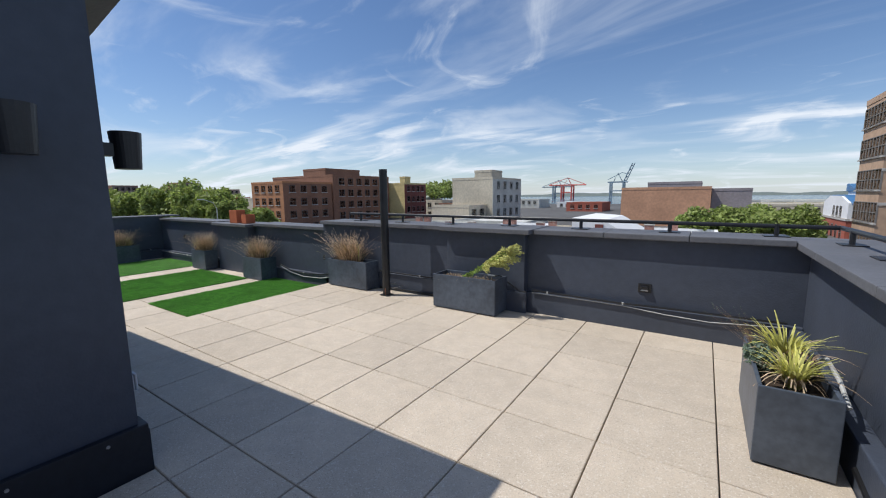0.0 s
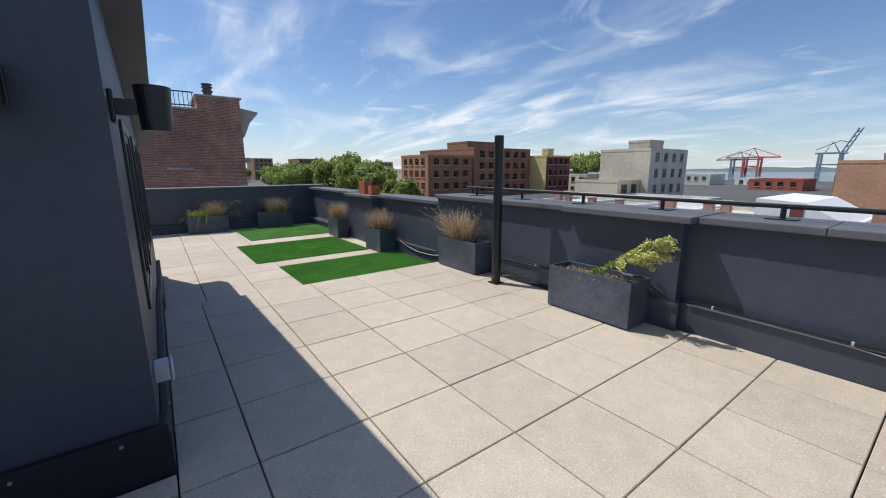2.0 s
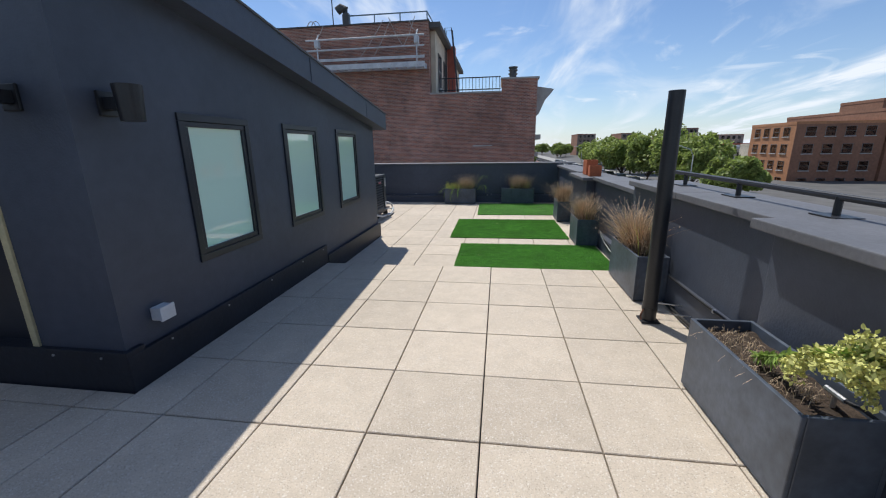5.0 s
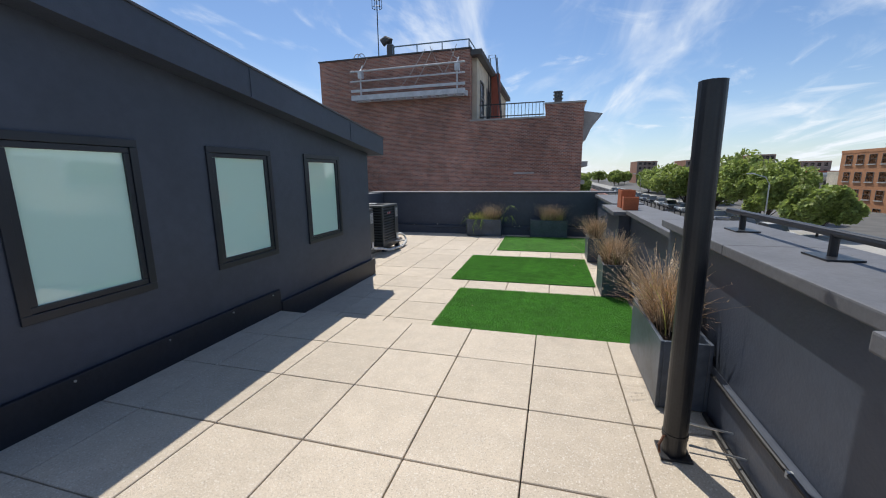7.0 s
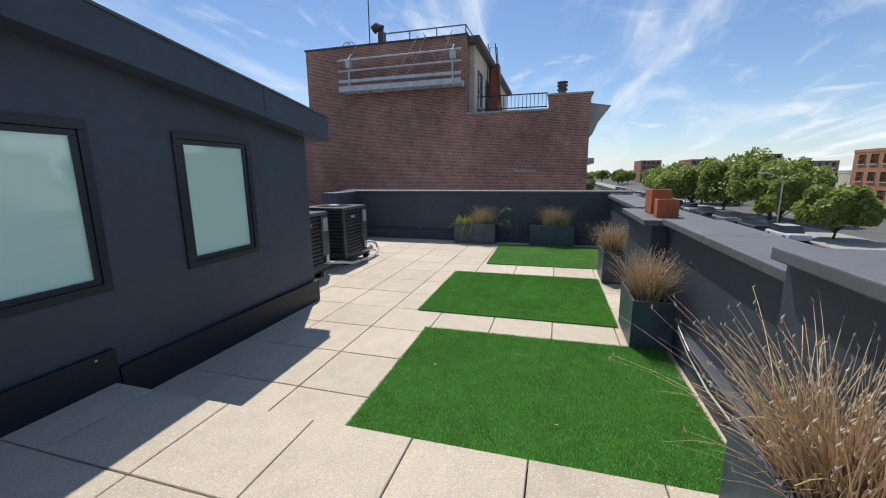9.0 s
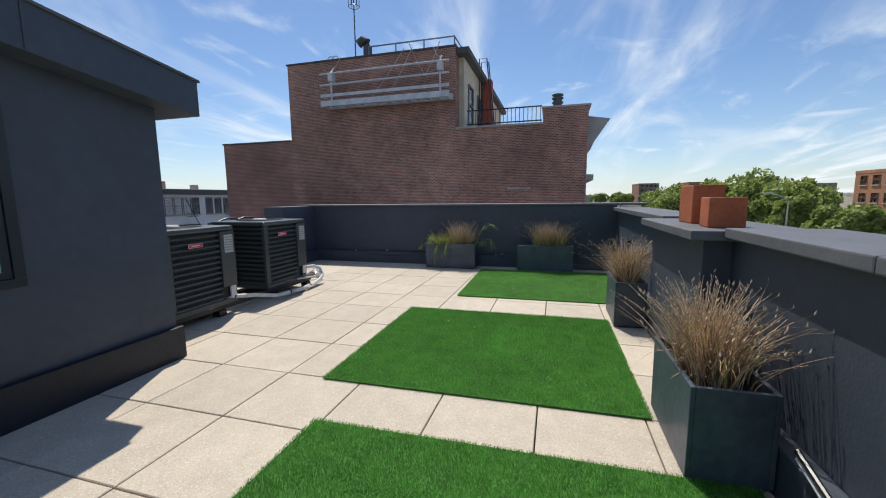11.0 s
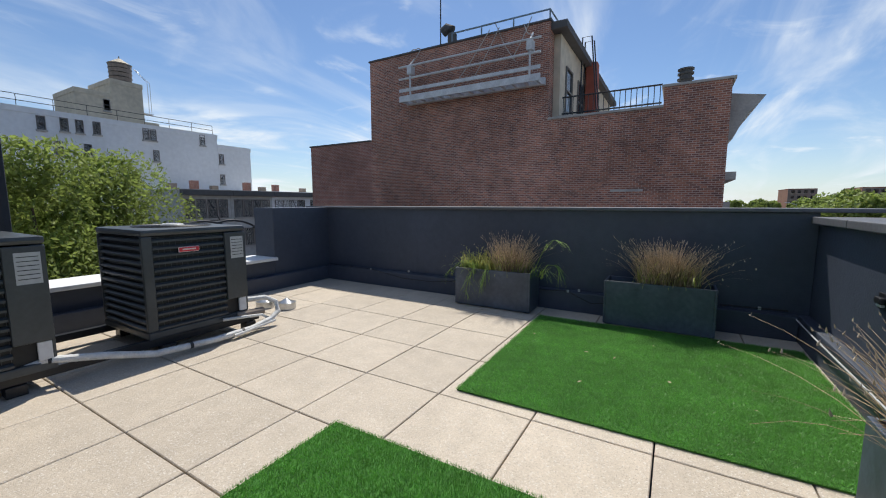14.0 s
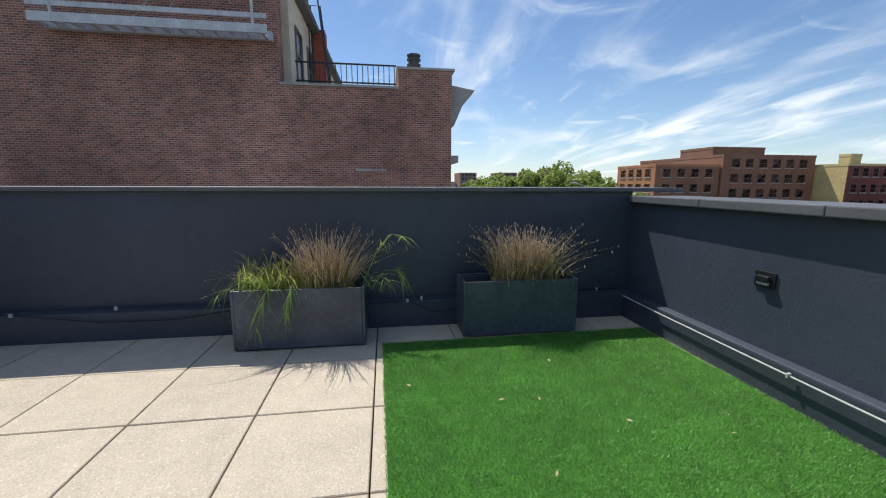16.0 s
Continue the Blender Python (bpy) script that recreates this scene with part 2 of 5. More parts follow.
# The brown is real brick, and also the orange apartments' east face in shade.
orange_wall, brown_and_shade_wall = flat("orange_brick_wall", (0.44, 0.205, 0.10)), flat("brown_brick_and_orange_shade", (0.27, 0.135, 0.085))
far_frame = flat("far_window_frame", (0.20, 0.185, 0.17))
yellow_wall, maroon_wall = flat("yellow_stucco", (0.62, 0.50, 0.24)), flat("maroon_brick", (0.17, 0.055, 0.045))
beige_wall, grey_wall = flat("beige_stucco", (0.56, 0.50, 0.39)), flat("grey_stucco", (0.52, 0.52, 0.48))
tan_wall, mauve_wall = flat("tan_stucco", (0.52, 0.29, 0.18)), flat("mauve_wall", (0.30, 0.27, 0.28))
white_wall, pale_roof = flat("white_stucco", (0.74, 0.75, 0.76), 0.8, 0.05), flat("pale_roof", (0.56, 0.56, 0.54))
red_wall, blue_roof = flat("red_brick_wall", (0.36, 0.10, 0.065)), flat("blue_metal_roof", (0.06, 0.17, 0.34), 0.4)
tanbrick, tarroof = flat("tan_brick_wall", (0.46, 0.31, 0.21)), flat("tar_roof", (0.10, 0.10, 0.10))
rowgrey, cream_wall = flat("grey_rowhouse", (0.46, 0.46, 0.44)), flat("cream_wall", (0.60, 0.53, 0.41))
crane_red, crane_blue = flat("crane_red", (0.55, 0.12, 0.10)), flat("crane_blue", (0.20, 0.27, 0.33))
# Green of the woods greyed, so distance haze sits in the base colour.
hazed_hill_mat = flat("hazed_wooded_hill", (0.13, 0.16, 0.15))
umbrella_red, car_white, car_dark, car_grey = flat("red_canvas", (0.6, 0.03, 0.06)), shade("white_car_paint", (0.6, 0.61, 0.62), 0.25, bump=0), shade("dark_car_paint", (0.04, 0.045, 0.05), 0.25, bump=0), shade("silver_car_paint", (0.32, 0.33, 0.35), 0.25, 0.5, bump=0)
tyre_mat = shade("tyre", (0.015, 0.015, 0.015), 0.9, bump=0)
wood_grey = flat("weathered_wood", (0.27, 0.22, 0.18))

pane_mat = bpy.data.materials.new("frosted_glass")
pane_mat.use_nodes = True
pb = pane_mat.node_tree.nodes["Principled BSDF"]
pb.inputs["Base Color"].default_value = (0.66, 0.94, 0.82, 1)
pb.inputs["Roughness"].default_value = 0.04
pb.inputs["IOR"].default_value = 1.7
pb.inputs["Coat Weight"].default_value = 1.0
pb.inputs["Coat Roughness"].default_value = 0.02
pb.inputs["Coat IOR"].default_value = 1.6

# ---- mesh helpers ----


def mesh_of(name, bm, mat):
    me = bpy.data.meshes.new(name)
    bm.to_mesh(me)
    bm.free()
    me.materials.append(mat)
    return me


def part(name, bm, mat, parent=None, label=""):
    ob = new(name, mesh_of(name, bm, mat))
    if parent is not None:
        ob.parent = parent
    if label:
        ob["label"] = label
    return ob


def empty(name, at=(0, 0, 0), rz=0):
    ob = new(name)
    ob.matrix_world = pose(*at, 0, 0, rz)
    ob.empty_display_size = 0.1
    return ob


def add_box(bm, x0, x1, y0, y1, z0, z1, bevel=0.0):
    res = bmesh.ops.create_cube(bm, size=1.0, matrix=Matrix.Translation(((x0 + x1) / 2, (y0 + y1) / 2, (z0 + z1) / 2)) @ Matrix.Diagonal((abs(x1 - x0), abs(y1 - y0), abs(z1 - z0), 1)))
    if bevel:
        vs = set(res["verts"])
        es = [e for e in bm.edges if e.verts[0] in vs and e.verts[1] in vs]
        bmesh.ops.bevel(bm, geom=es, offset=bevel, segments=2, affect="EDGES", profile=0.6)
    return bm


def box(x0, x1, y0, y1, z0, z1, bevel=0.0):
    return add_box(bmesh.new(), x0, x1, y0, y1, z0, z1, bevel)


def add_tube(bm, pts, r, seg=8, r2=None):
    """A round bar along points, closed at its ends."""
    rings = []
    n = len(pts)
    for k, p in enumerate(pts):
        p = Vector(p)
        d = (Vector(pts[min(k + 1, n - 1)]) - Vector(pts[max(k - 1, 0)])).normalized()
        a = d.orthogonal() if abs(d.z) > 0.9 else d.cross(Vector((0, 0, 1)))
        a.normalize()
        b = d.cross(a)
        rr = r if r2 is None else r + (r2 - r) * k / (n - 1)
        rings.append([bm.verts.new(p + rr * (math.cos(2 * math.pi * s / seg) * a + math.sin(2 * math.pi * s / seg) * b)) for s in range(seg)])
    for k in range(n - 1):
        for s in range(seg):
            bm.faces.new((rings[k][s], rings[k][(s + 1) % seg], rings[k + 1][(s + 1) % seg], rings[k + 1][s]))
    bm.faces.new(list(reversed(rings[0])))
    bm.faces.new(rings[-1])
    return bm


def tube(pts, r, seg=8, r2=None):
    return add_tube(bmesh.new(), pts, r, seg, r2)


def prism(outline, axis, a, b):
    """A solid from an outline in two coordinates, pushed along the third axis from a to b."""
    bm = bmesh.new()
    put = {"x": lambda u, v, w: (w, u, v), "y": lambda u, v, w: (u, w, v), "z": lambda u, v, w: (u, v, w)}[axis]
    lo = [bm.verts.new(put(u, v, a)) for u, v in outline]
    hi = [bm.verts.new(put(u, v, b)) for u, v in outline]
    n = len(outline)
    bm.faces.new(lo)
    bm.faces.new(list(reversed(hi)))
    for k in range(n):
        bm.faces.new((lo[k], hi[k], hi[(k + 1) % n], lo[(k + 1) % n]))
    bmesh.ops.recalc_face_normals(bm, faces=bm.faces)
    return bm


def raw_mesh(name, verts, faces, mat, parent=None, kind="", label=""):
    me = bpy.data.meshes.new(name)
    me.from_pydata(verts, [], faces)
    me.materials.append(mat)
    ob = new(name, me)
    if parent is not None:
        ob.parent = parent
    return tagged(ob, label, kind=kind)


def strands(rng, n, root, height, lean, droop, width, segs=4, flat_blade=True, spread_out=True):
    """Curved blades or stems: verts and faces. root(rng) gives a foot and an outward direction."""
    verts, faces, tips = [], [], []
    for _ in range(n):
        foot, out = root(rng)
        h = height * (rng.uniform(0.62, 1.08) if spread_out else rng.uniform(0.45, 1.12))
        az = rng.uniform(0, 2 * math.pi)
        d = Vector((math.cos(az), math.sin(az), 0)) * rng.uniform(0.1, 0.5) + Vector(out)
        ln = lean * rng.uniform(0.3, 1.2)
        dr = droop * rng.uniform(0.2, 1.2)
        side = Vector((-d.y, d.x, 0))
        side = side.normalized() if side.length > 1e-4 else Vector((1, 0, 0))
        base = len(verts)
        for k in range(segs + 1):
            s = k / segs
            p = Vector(foot) + d * (ln * h * (s ** 1.5)) + Vector((0, 0, h * s - dr * h * s ** 3))
            w = width * (1 - 0.75 * s)
            verts.append(tuple(p - side * w))
            verts.append(tuple(p + side * w))
            if not flat_blade:
                verts.append(tuple(p + d.normalized() * w * 1.6))
        tips.append(p)
        per = 2 if flat_blade else 3
        for k in range(segs):
            a, b = base + per * k, base + per * (k + 1)
            if flat_blade:
                faces.append((a, a + 1, b + 1, b))
            else:
                for q in range(3):
                    r = (q + 1) % 3
                    faces.append((a + q, a + r, b + r, b + q))
    return verts, faces, tips


def beads(rng, tips, size):
    verts, faces = [], []
    for t in tips:
        s = size * rng.uniform(0.7, 1.3)
        b = len(verts)
        tilt = Vector((rng.uniform(-0.5, 0.5), rng.uniform(-0.5, 0.5), 1)).normalized()
        a = tilt.orthogonal().normalized()
        c = tilt.cross(a)
        verts += [tuple(t - tilt * s * 0.8), tuple(t + a * s * 0.5), tuple(t + c * s * 0.5), tuple(t - a * s * 0.5), tuple(t - c * s * 0.5), tuple(t + tilt * s * 2.2)]
        for q in range(4):
            r = (q + 1) % 4
            faces += [(b, b + 1 + r, b + 1 + q), (b + 5, b + 1 + q, b + 1 + r)]
    return verts, faces


def leaf_cards(rng, centres, size, count, spread, squash=0.8):
    """Many small four-cornered leaves round the given centres."""
    verts, faces = [], []
    for c, rad in centres:
        for _ in range(count):
            v = Vector((rng.gauss(0, 1), rng.gauss(0, 1), rng.gauss(0, 1) * squash))
            v = v.normalized() * rad * spread * rng.uniform(0.45, 1.0) ** 0.5
            p = Vector(c) + v
            a = Vector((rng.gauss(0, 1), rng.gauss(0, 1), rng.gauss(0, 1))).normalized()
            b = a.orthogonal().normalized()
            s = size * rng.uniform(0.6, 1.4)
            k = len(verts)
            verts += [tuple(p - a * s), tuple(p + b * s * 0.5), tuple(p + a * s), tuple(p - b * s * 0.5)]
            faces.append((k, k + 1, k + 2, k + 3))
    return verts, faces

# ---- terrace structure ----
FLOOR_S, FLOOR_N = -4.3, 2.38
tagged(part("floor", box(-3.052, 3.7, -6.0, 2.9, -0.45, -0.055), membrane_mat), "black roof membrane under the pavers", "floor", kind="structure")
tagged(part("floor_low", box(-10.85, -3.054, -6.0, 2.9, -0.45, -0.225), membrane_mat), "black roof membrane under the lower pavers", "floor", kind="structure")


def wall(name, x0, x1, y0, y1, z1, mat=stucco_mat, label="charcoal painted stucco parapet wall", z0=-0.3):
    return tagged(part(name, box(x0, x1, y0, y1, z0, z1, 0.006), mat), label, "wall", kind="structure")


def coping(x0, x1, y0, y1, z1, along="x", thick=0.06, pieces=1):
    """Slabs of grey coping laid end to end with open joints."""
    host = tagged(empty("coping", ((x0 + x1) / 2, (y0 + y1) / 2, z1)), "grey painted coping slabs on the parapet", "coping", kind="structure")
    a0, a1 = (x0, x1) if along == "x" else (y0, y1)
    for k in range(pieces):
        p, q = a0 + (a1 - a0) * k / pieces + 0.002, a0 + (a1 - a0) * (k + 1) / pieces - 0.002
        bm = box(p, q, y0, y1, z1 - thick, z1, 0.008) if along == "x" else box(x0, x1, p, q, z1 - thick, z1, 0.008)
        bmesh.ops.translate(bm, verts=bm.verts, vec=-Vector(((x0 + x1) / 2, (y0 + y1) / 2, z1)))
        part("coping_slab", bm, cap_mat, host)


WN = 2.34
LOW = -0.17  # level of the western pavers, one step below the eastern ones
WL = 2.43
wall("wall_north_tall", -3.43, 3.65, WN, 2.82, 0.99)
wall("wall_north_low", -6.0, -3.432, WL, 2.82, 0.87, z0=-0.45)
wall("wall_north_far", -10.85, -6.002, WL, 2.82, 0.87, z0=-0.45)
wall("wall_north_pier", -0.69, 0.46, 2.23, WN - 0.001, 0.989)
wall("wall_north_pillar", -7.05, -5.77, 2.27, WL - 0.001, 0.849, z0=-0.45)
coping(-3.43, -0.76, 2.27, 2.90, 1.05, pieces=2)
coping(-0.757, 0.547, 2.13, 2.90, 1.055)
coping(0.55, 2.99, 2.27, 2.90, 1.05, pieces=3)
coping(-5.697, -3.434, 2.35, 2.88, 0.93, pieces=2)
coping(-7.13, -5.70, 2.18, 2.88, 0.91)
coping(-10.35, -7.134, 2.36, 2.88, 0.93, pieces=4)
wall("wall_east", 3.10, 3.55, -6.0, WN - 0.001, 0.97)
coping(2.994, 3.62, -6.0, 2.9, 1.03, "y", pieces=7)
wall("wall_west", -10.90, -10.40, -4.00, WL - 0.002, 0.965, z0=-0.45)
coping(-10.95, -10.35, -4.05, 2.9, 1.0, "y", thick=0.035, pieces=3)
wall("wall_south_return", -10.399, -9.37, -4.00, -3.57, 0.98, z0=-0.45)
wall("wall_south_low", -9.368, -6.78, -4.00, -3.57, 0.23, z0=-0.45)
tagged(part("coping", box(-9.39, -6.78, -4.07, -3.52, 0.232, 0.275, 0.008), white_wall), "white painted coping on the low parapet", "coping", kind="structure")
wall("wall_south", -5.2, 3.6, -6.3, -6.0, 2.6)

# base upstands
for nm, b in (("upstand_north", (-3.06, 3.098, 2.28, WN - 0.001, 0.26, -0.05)), ("upstand_north_far", (-10.39, -3.062, 2.34, WL - 0.001, 0.05, LOW - 0.05))):
    tagged(part(nm, box(b[0], b[1], b[2], b[3], b[5], b[4], 0.012), stucco_mat), "dark base flashing along the parapet", "upstand", kind="structure")
tagged(part("upstand_west", box(-10.399, -10.28, -3.55, 2.338, LOW - 0.05, 0.05, 0.012), stucco_mat), "dark base flashing along the parapet", "upstand", kind="structure")
tagged(part("upstand_south", box(-10.278, -6.78, -3.569, -3.47, LOW - 0.05, 0.03, 0.012), stucco_mat), "dark base flashing along the parapet", "upstand", kind="structure")
tagged(part("upstand_east", box(3.0, 3.099, -6.0, 2.278, -0.05, 0.24, 0.012), stucco_mat), "dark base flashing along the parapet", "upstand", kind="structure")
tagged(part("upstand_pier", box(-0.75, 0.5, 2.2, 2.229, -0.05, 0.26, 0.008), stucco_mat), "dark base flashing round the pier", "upstand", kind="structure")

# penthouse: mono-pitch, falling to the west
PH_N, PH_E, PH_W, PH_S = -1.605, -0.20, -5.45, -5.6


def roof_z(x):
    return 1.82 + 0.134 * (x + 5.68)


bm = prism([(PH_E, -0.45), (PH_E, roof_z(PH_E)), (PH_W, roof_z(PH_W)), (PH_W, -0.45)], "y", PH_N, PH_S)
pent = part("wall_penthouse", bm, stucco_mat)
tagged(pent, "charcoal stucco stair penthouse with a sloping roof", "wall", kind="structure")
# cut the three window openings and the doorway through its shell
WIN = ((-1.742, -0.925), (-3.152, -2.335), (-4.55, -3.735))
WZ0, WZ1 = 0.63, 1.74
cutters = bmesh.new()
for a, b in WIN:
    add_box(cutters, a + 0.02, b - 0.02, PH_N - 0.22, PH_N + 0.3, WZ0 + 0.02, WZ1 - 0.02)
add_box(cutters, PH_E - 0.30, PH_E + 0.3, -3.12, -2.22, 0.02, 2.1)
cut = part("cutter", cutters, stucco_mat)
mod = pent.modifiers.new("openings", "BOOLEAN")
mod.object, mod.solver = cut, "EXACT"
bpy.context.view_layer.update()
dg = bpy.context.evaluated_depsgraph_get()
pent_mesh = bpy.data.meshes.new_from_object(pent.evaluated_get(dg))
pent.modifiers.clear()
pent.data = pent_mesh
bpy.data.objects.remove(cut)

roof = bmesh.new()
top_outline = [(PH_E + 0.12, roof_z(PH_E + 0.12) + 0.246), (PH_W - 0.23, roof_z(PH_W - 0.23) + 0.246), (PH_W - 0.23, roof_z(PH_W - 0.23) - 0.02), (PH_E + 0.12, roof_z(PH_E + 0.12) - 0.02)]
roof_ob = part("roof_penthouse", prism(top_outline, "y", PH_N + 0.19, PH_S - 0.2), stucco_mat)
tagged(roof_ob, "charcoal sloping penthouse roof with a deep fascia", "roof", kind="structure")
edge = [(PH_E + 0.14, roof_z(PH_E + 0.14) + 0.265), (PH_W - 0.245, roof_z(PH_W - 0.245) + 0.265), (PH_W - 0.245, roof_z(PH_W - 0.245) + 0.248), (PH_E + 0.14, roof_z(PH_E + 0.14) + 0.248)]
part("drip_edge", prism(edge, "y", PH_N + 0.205, PH_S - 0.22), cap_mat, roof_ob)
seams = bmesh.new()
for sx in (-2.75, -0.9, -4.6):
    add_box(seams, sx - 0.006, sx + 0.006, PH_N + 0.188, PH_N + 0.196, roof_z(sx) - 0.01, roof_z(sx) + 0.243)
part("fascia_seam", seams, stucco_mat, roof_ob)
tagged(part("baseboard_east", box(PH_E - 0.1, PH_E + 0.035, PH_S, PH_N + 0.035, -0.05, 0.27, 0.006), membrane_mat), "black base flashing of the penthouse", "baseboard", kind="structure")
tagged(part("baseboard_north", box(-3.08, PH_E + 0.034, PH_N + 0.001, PH_N + 0.04, -0.2, 0.235, 0.006), membrane_mat), "black base flashing of the penthouse", "baseboard", kind="structure")
tagged(part("baseboard_north_low", box(PH_W - 0.03, -3.082, PH_N + 0.001, PH_N + 0.05, LOW - 0.05, 0.09, 0.008), membrane_mat), "black base flashing of the penthouse", "baseboard", kind="structure")
rng = random.Random(5)
for sx in (-0.5, -1.1, -1.75, -2.4, -2.95):
    tagged(part("flashing_screw", tube([(sx, PH_N + 0.038, 0.205), (sx, PH_N + 0.047, 0.205)], 0.008, 8), steel_mat), "small bright screw head in the base flashing", "screw", "flashing screws")
for sy in (-1.75, -2.1):
    tagged(part("flashing_screw", tube([(PH_E + 0.033, sy, 0.23), (PH_E + 0.042, sy, 0.23)], 0.008, 8), steel_mat), "small bright screw head in the base flashing", "screw", "flashing screws")

for k, (a, b) in enumerate(WIN):
    w = tagged(empty("window_%d" % (k + 1), ((a + b) / 2, PH_N, WZ0)), "frosted mint glass window in a black metal frame", "window", kind="structure")
    cx = (a + b) / 2
    hw, hh = (b - a) / 2, WZ1 - WZ0
    fr = bmesh.new()
    for x0, x1, z0, z1 in ((-hw, hw, 0, 0.055), (-hw, hw, hh - 0.055, hh), (-hw, -hw + 0.055, 0.055, hh - 0.055), (hw - 0.055, hw, 0.055, hh - 0.055)):
        add_box(fr, x0, x1, -0.12, 0.016, z0, z1, 0.004)
    part("window_frame", fr, frame_mat, w)
    sash = bmesh.new()
    for x0, x1, z0, z1 in ((-hw + 0.057, hw - 0.057, 0.057, 0.095), (-hw + 0.057, hw - 0.057, hh - 0.095, hh - 0.057), (-hw + 0.057, -hw + 0.095, 0.097, hh - 0.097), (hw - 0.095, hw - 0.057, 0.097, hh - 0.097)):
        add_box(sash, x0, x1, -0.10, 0.006, z0, z1, 0.003)
    part("sash", sash, frame_mat, w)
    part("pane", box(-hw + 0.09, hw - 0.09, -0.03, -0.012, 0.09, hh - 0.09), pane_mat, w)

# doorway on the east side
door = tagged(empty("door_1", (PH_E, -2.67, 0.0)), "black penthouse door standing in a pale wooden jamb", "door", kind="structure")
fr = bmesh.new()
add_box(fr, -0.13, 0.015, 0.40, 0.45, 0.02, 2.1, 0.004)
add_box(fr, -0.13, 0.015, -0.45, -0.40, 0.02, 2.1, 0.004)
add_box(fr, -0.13, 0.015, -0.40, 0.40, 2.05, 2.1, 0.004)
part("door_frame", fr, interior_door, door)
part("door_leaf", box(-0.115, -0.07, -0.398, 0.398, 0.022, 2.048, 0.003), frame_mat, door)
part("door_handle", tube([(-0.07, 0.30, 1.0), (-0.03, 0.30, 1.0), (-0.03, 0.18, 1.0)], 0.010, 8), steel_mat, door)


def sconce(at, rz):
    """Up-down cylinder wall lamp on a square plate."""
    s = tagged(empty("wall_sconce", at, rz), "black metal cylinder wall sconce on the stucco wall", "wall lamp", "penthouse sconces")
    part("back_plate", box(-0.055, 0.055, 0.0, 0.02, -0.07, 0.07, 0.006), metal_black, s)
    part("arm", box(-0.03, 0.03, 0.018, 0.10, -0.035, 0.035, 0.004), metal_black, s)
    bm = bmesh.new()
    bmesh.ops.create_cone(bm, cap_ends=True, segments=28, radius1=0.062, radius2=0.075, depth=0.20, matrix=Matrix.Translation((0, 0.165, 0)))
    part("shade", bm, metal_black, s)
    return s


sconce((-0.42, PH_N, 1.745), 0)
sconce((PH_E, -1.93, 1.765), -90)
jb = tagged(empty("junction_box", (-0.47, PH_N, 0.42)), "white plastic outdoor outlet box low on the stucco wall", "outlet box")
part("box_body", box(-0.055, 0.055, 0, 0.07, -0.045, 0.045, 0.008), gauze, jb)
part("cover", box(-0.06, 0.06, 0.071, 0.085, -0.05, 0.05, 0.006), gauze, jb)


def wall_light(x, z, y=WN):
    """Square recessed wall box with a hooded slot."""
    s = tagged(empty("wall_light", (x, y, z)), "small black hooded light box set in the parapet", "wall light", "parapet light boxes")
    part("plate", box(-0.065, 0.065, -0.012, 0.0, -0.05, 0.05, 0.005), metal_black, s)
    part("hood", box(-0.042, 0.042, -0.04, -0.0125, -0.012, 0.026, 0.008), metal_black, s)
    part("lens", box(-0.035, 0.035, -0.03, -0.0128, -0.03, -0.014, 0.003), clip_mat, s)


wall_light(1.80, 0.46)
wall_light(-3.50, 0.36, WL)
wall_light(-9.05, 0.47, WL)

# ---- planters ----


def planter(x0, x1, y0, y1, level, h=0.45, label="slate grey fibreglass planter box on the pavers"):
    cx, cy = (x0 + x1) / 2, (y0 + y1) / 2
    p = tagged(empty("planter", (cx, cy, level)), label, "planter", "terrace planters")
    w, d = (x1 - x0) / 2, (y1 - y0) / 2
    t = 0.022
    for bx in ((-w, w, -d, -d + t), (-w, w, d - t, d), (-w, -w + t, -d + t, d - t), (w - t, w, -d + t, d - t)):
        part("side_panel", box(*bx, 0.012, h, 0.005), planter_mat, p)
    part("bottom_panel", box(-w + t, w - t, -d + t, d - t, 0.012, 0.04), planter_mat, p)
    bm = bmesh.new()
    bmesh.ops.create_grid(bm, x_segments=14, y_segments=8, size=1.0, matrix=Matrix.Diagonal((w - t - 0.001, d - t - 0.001, 1, 1)))
    for v in bm.verts:
        v.co.z = h - 0.06 + 0.03 * noise.noise(Vector((v.co.x * 9 + cx, v.co.y * 9, 3)))
    part("soil", bm, soil_mat, p)
    for sx in (-w + 0.06, w - 0.06):
        for sy in (-d + 0.05, d - 0.05):
            part("foot_pad", box(sx - 0.03, sx + 0.03, sy - 0.03, sy + 0.03, 0, 0.0115), metal_black, p)
    return p


PL = {"A": (-0.67, 0.24, 1.85, 2.195), "B": (-2.93, -2.05, 1.99, 2.278), "C": (-5.58, -4.92, 1.99, 2.335), "D": (-7.75, -7.12, 1.98, 2.27),
      "E": (-10.25, -9.91, -0.91, 0.02), "F": (-10.26, -9.95, 0.77, 1.71), "G": (2.585, 2.93, 0.265, 1.18)}
for key, (x0, x1, y0, y1) in PL.items():
    planter(x0, x1, y0, y1, LOW if key in "CDEF" else 0.0)


def tuft_root(x0, x1, y0, y1, z):
    cx, cy = (x0 + x1) / 2, (y0 + y1) / 2

    def root(r):
        u, v = r.gauss(0, 0.30), r.gauss(0, 0.30)
        u, v = max(-0.9, min(0.9, u)), max(-0.9, min(0.9, v))
        return (cx + u * (x1 - x0) / 2, cy + v * (y1 - y0) / 2, z), (u * 1.0, v * 1.0, 0)
    return root


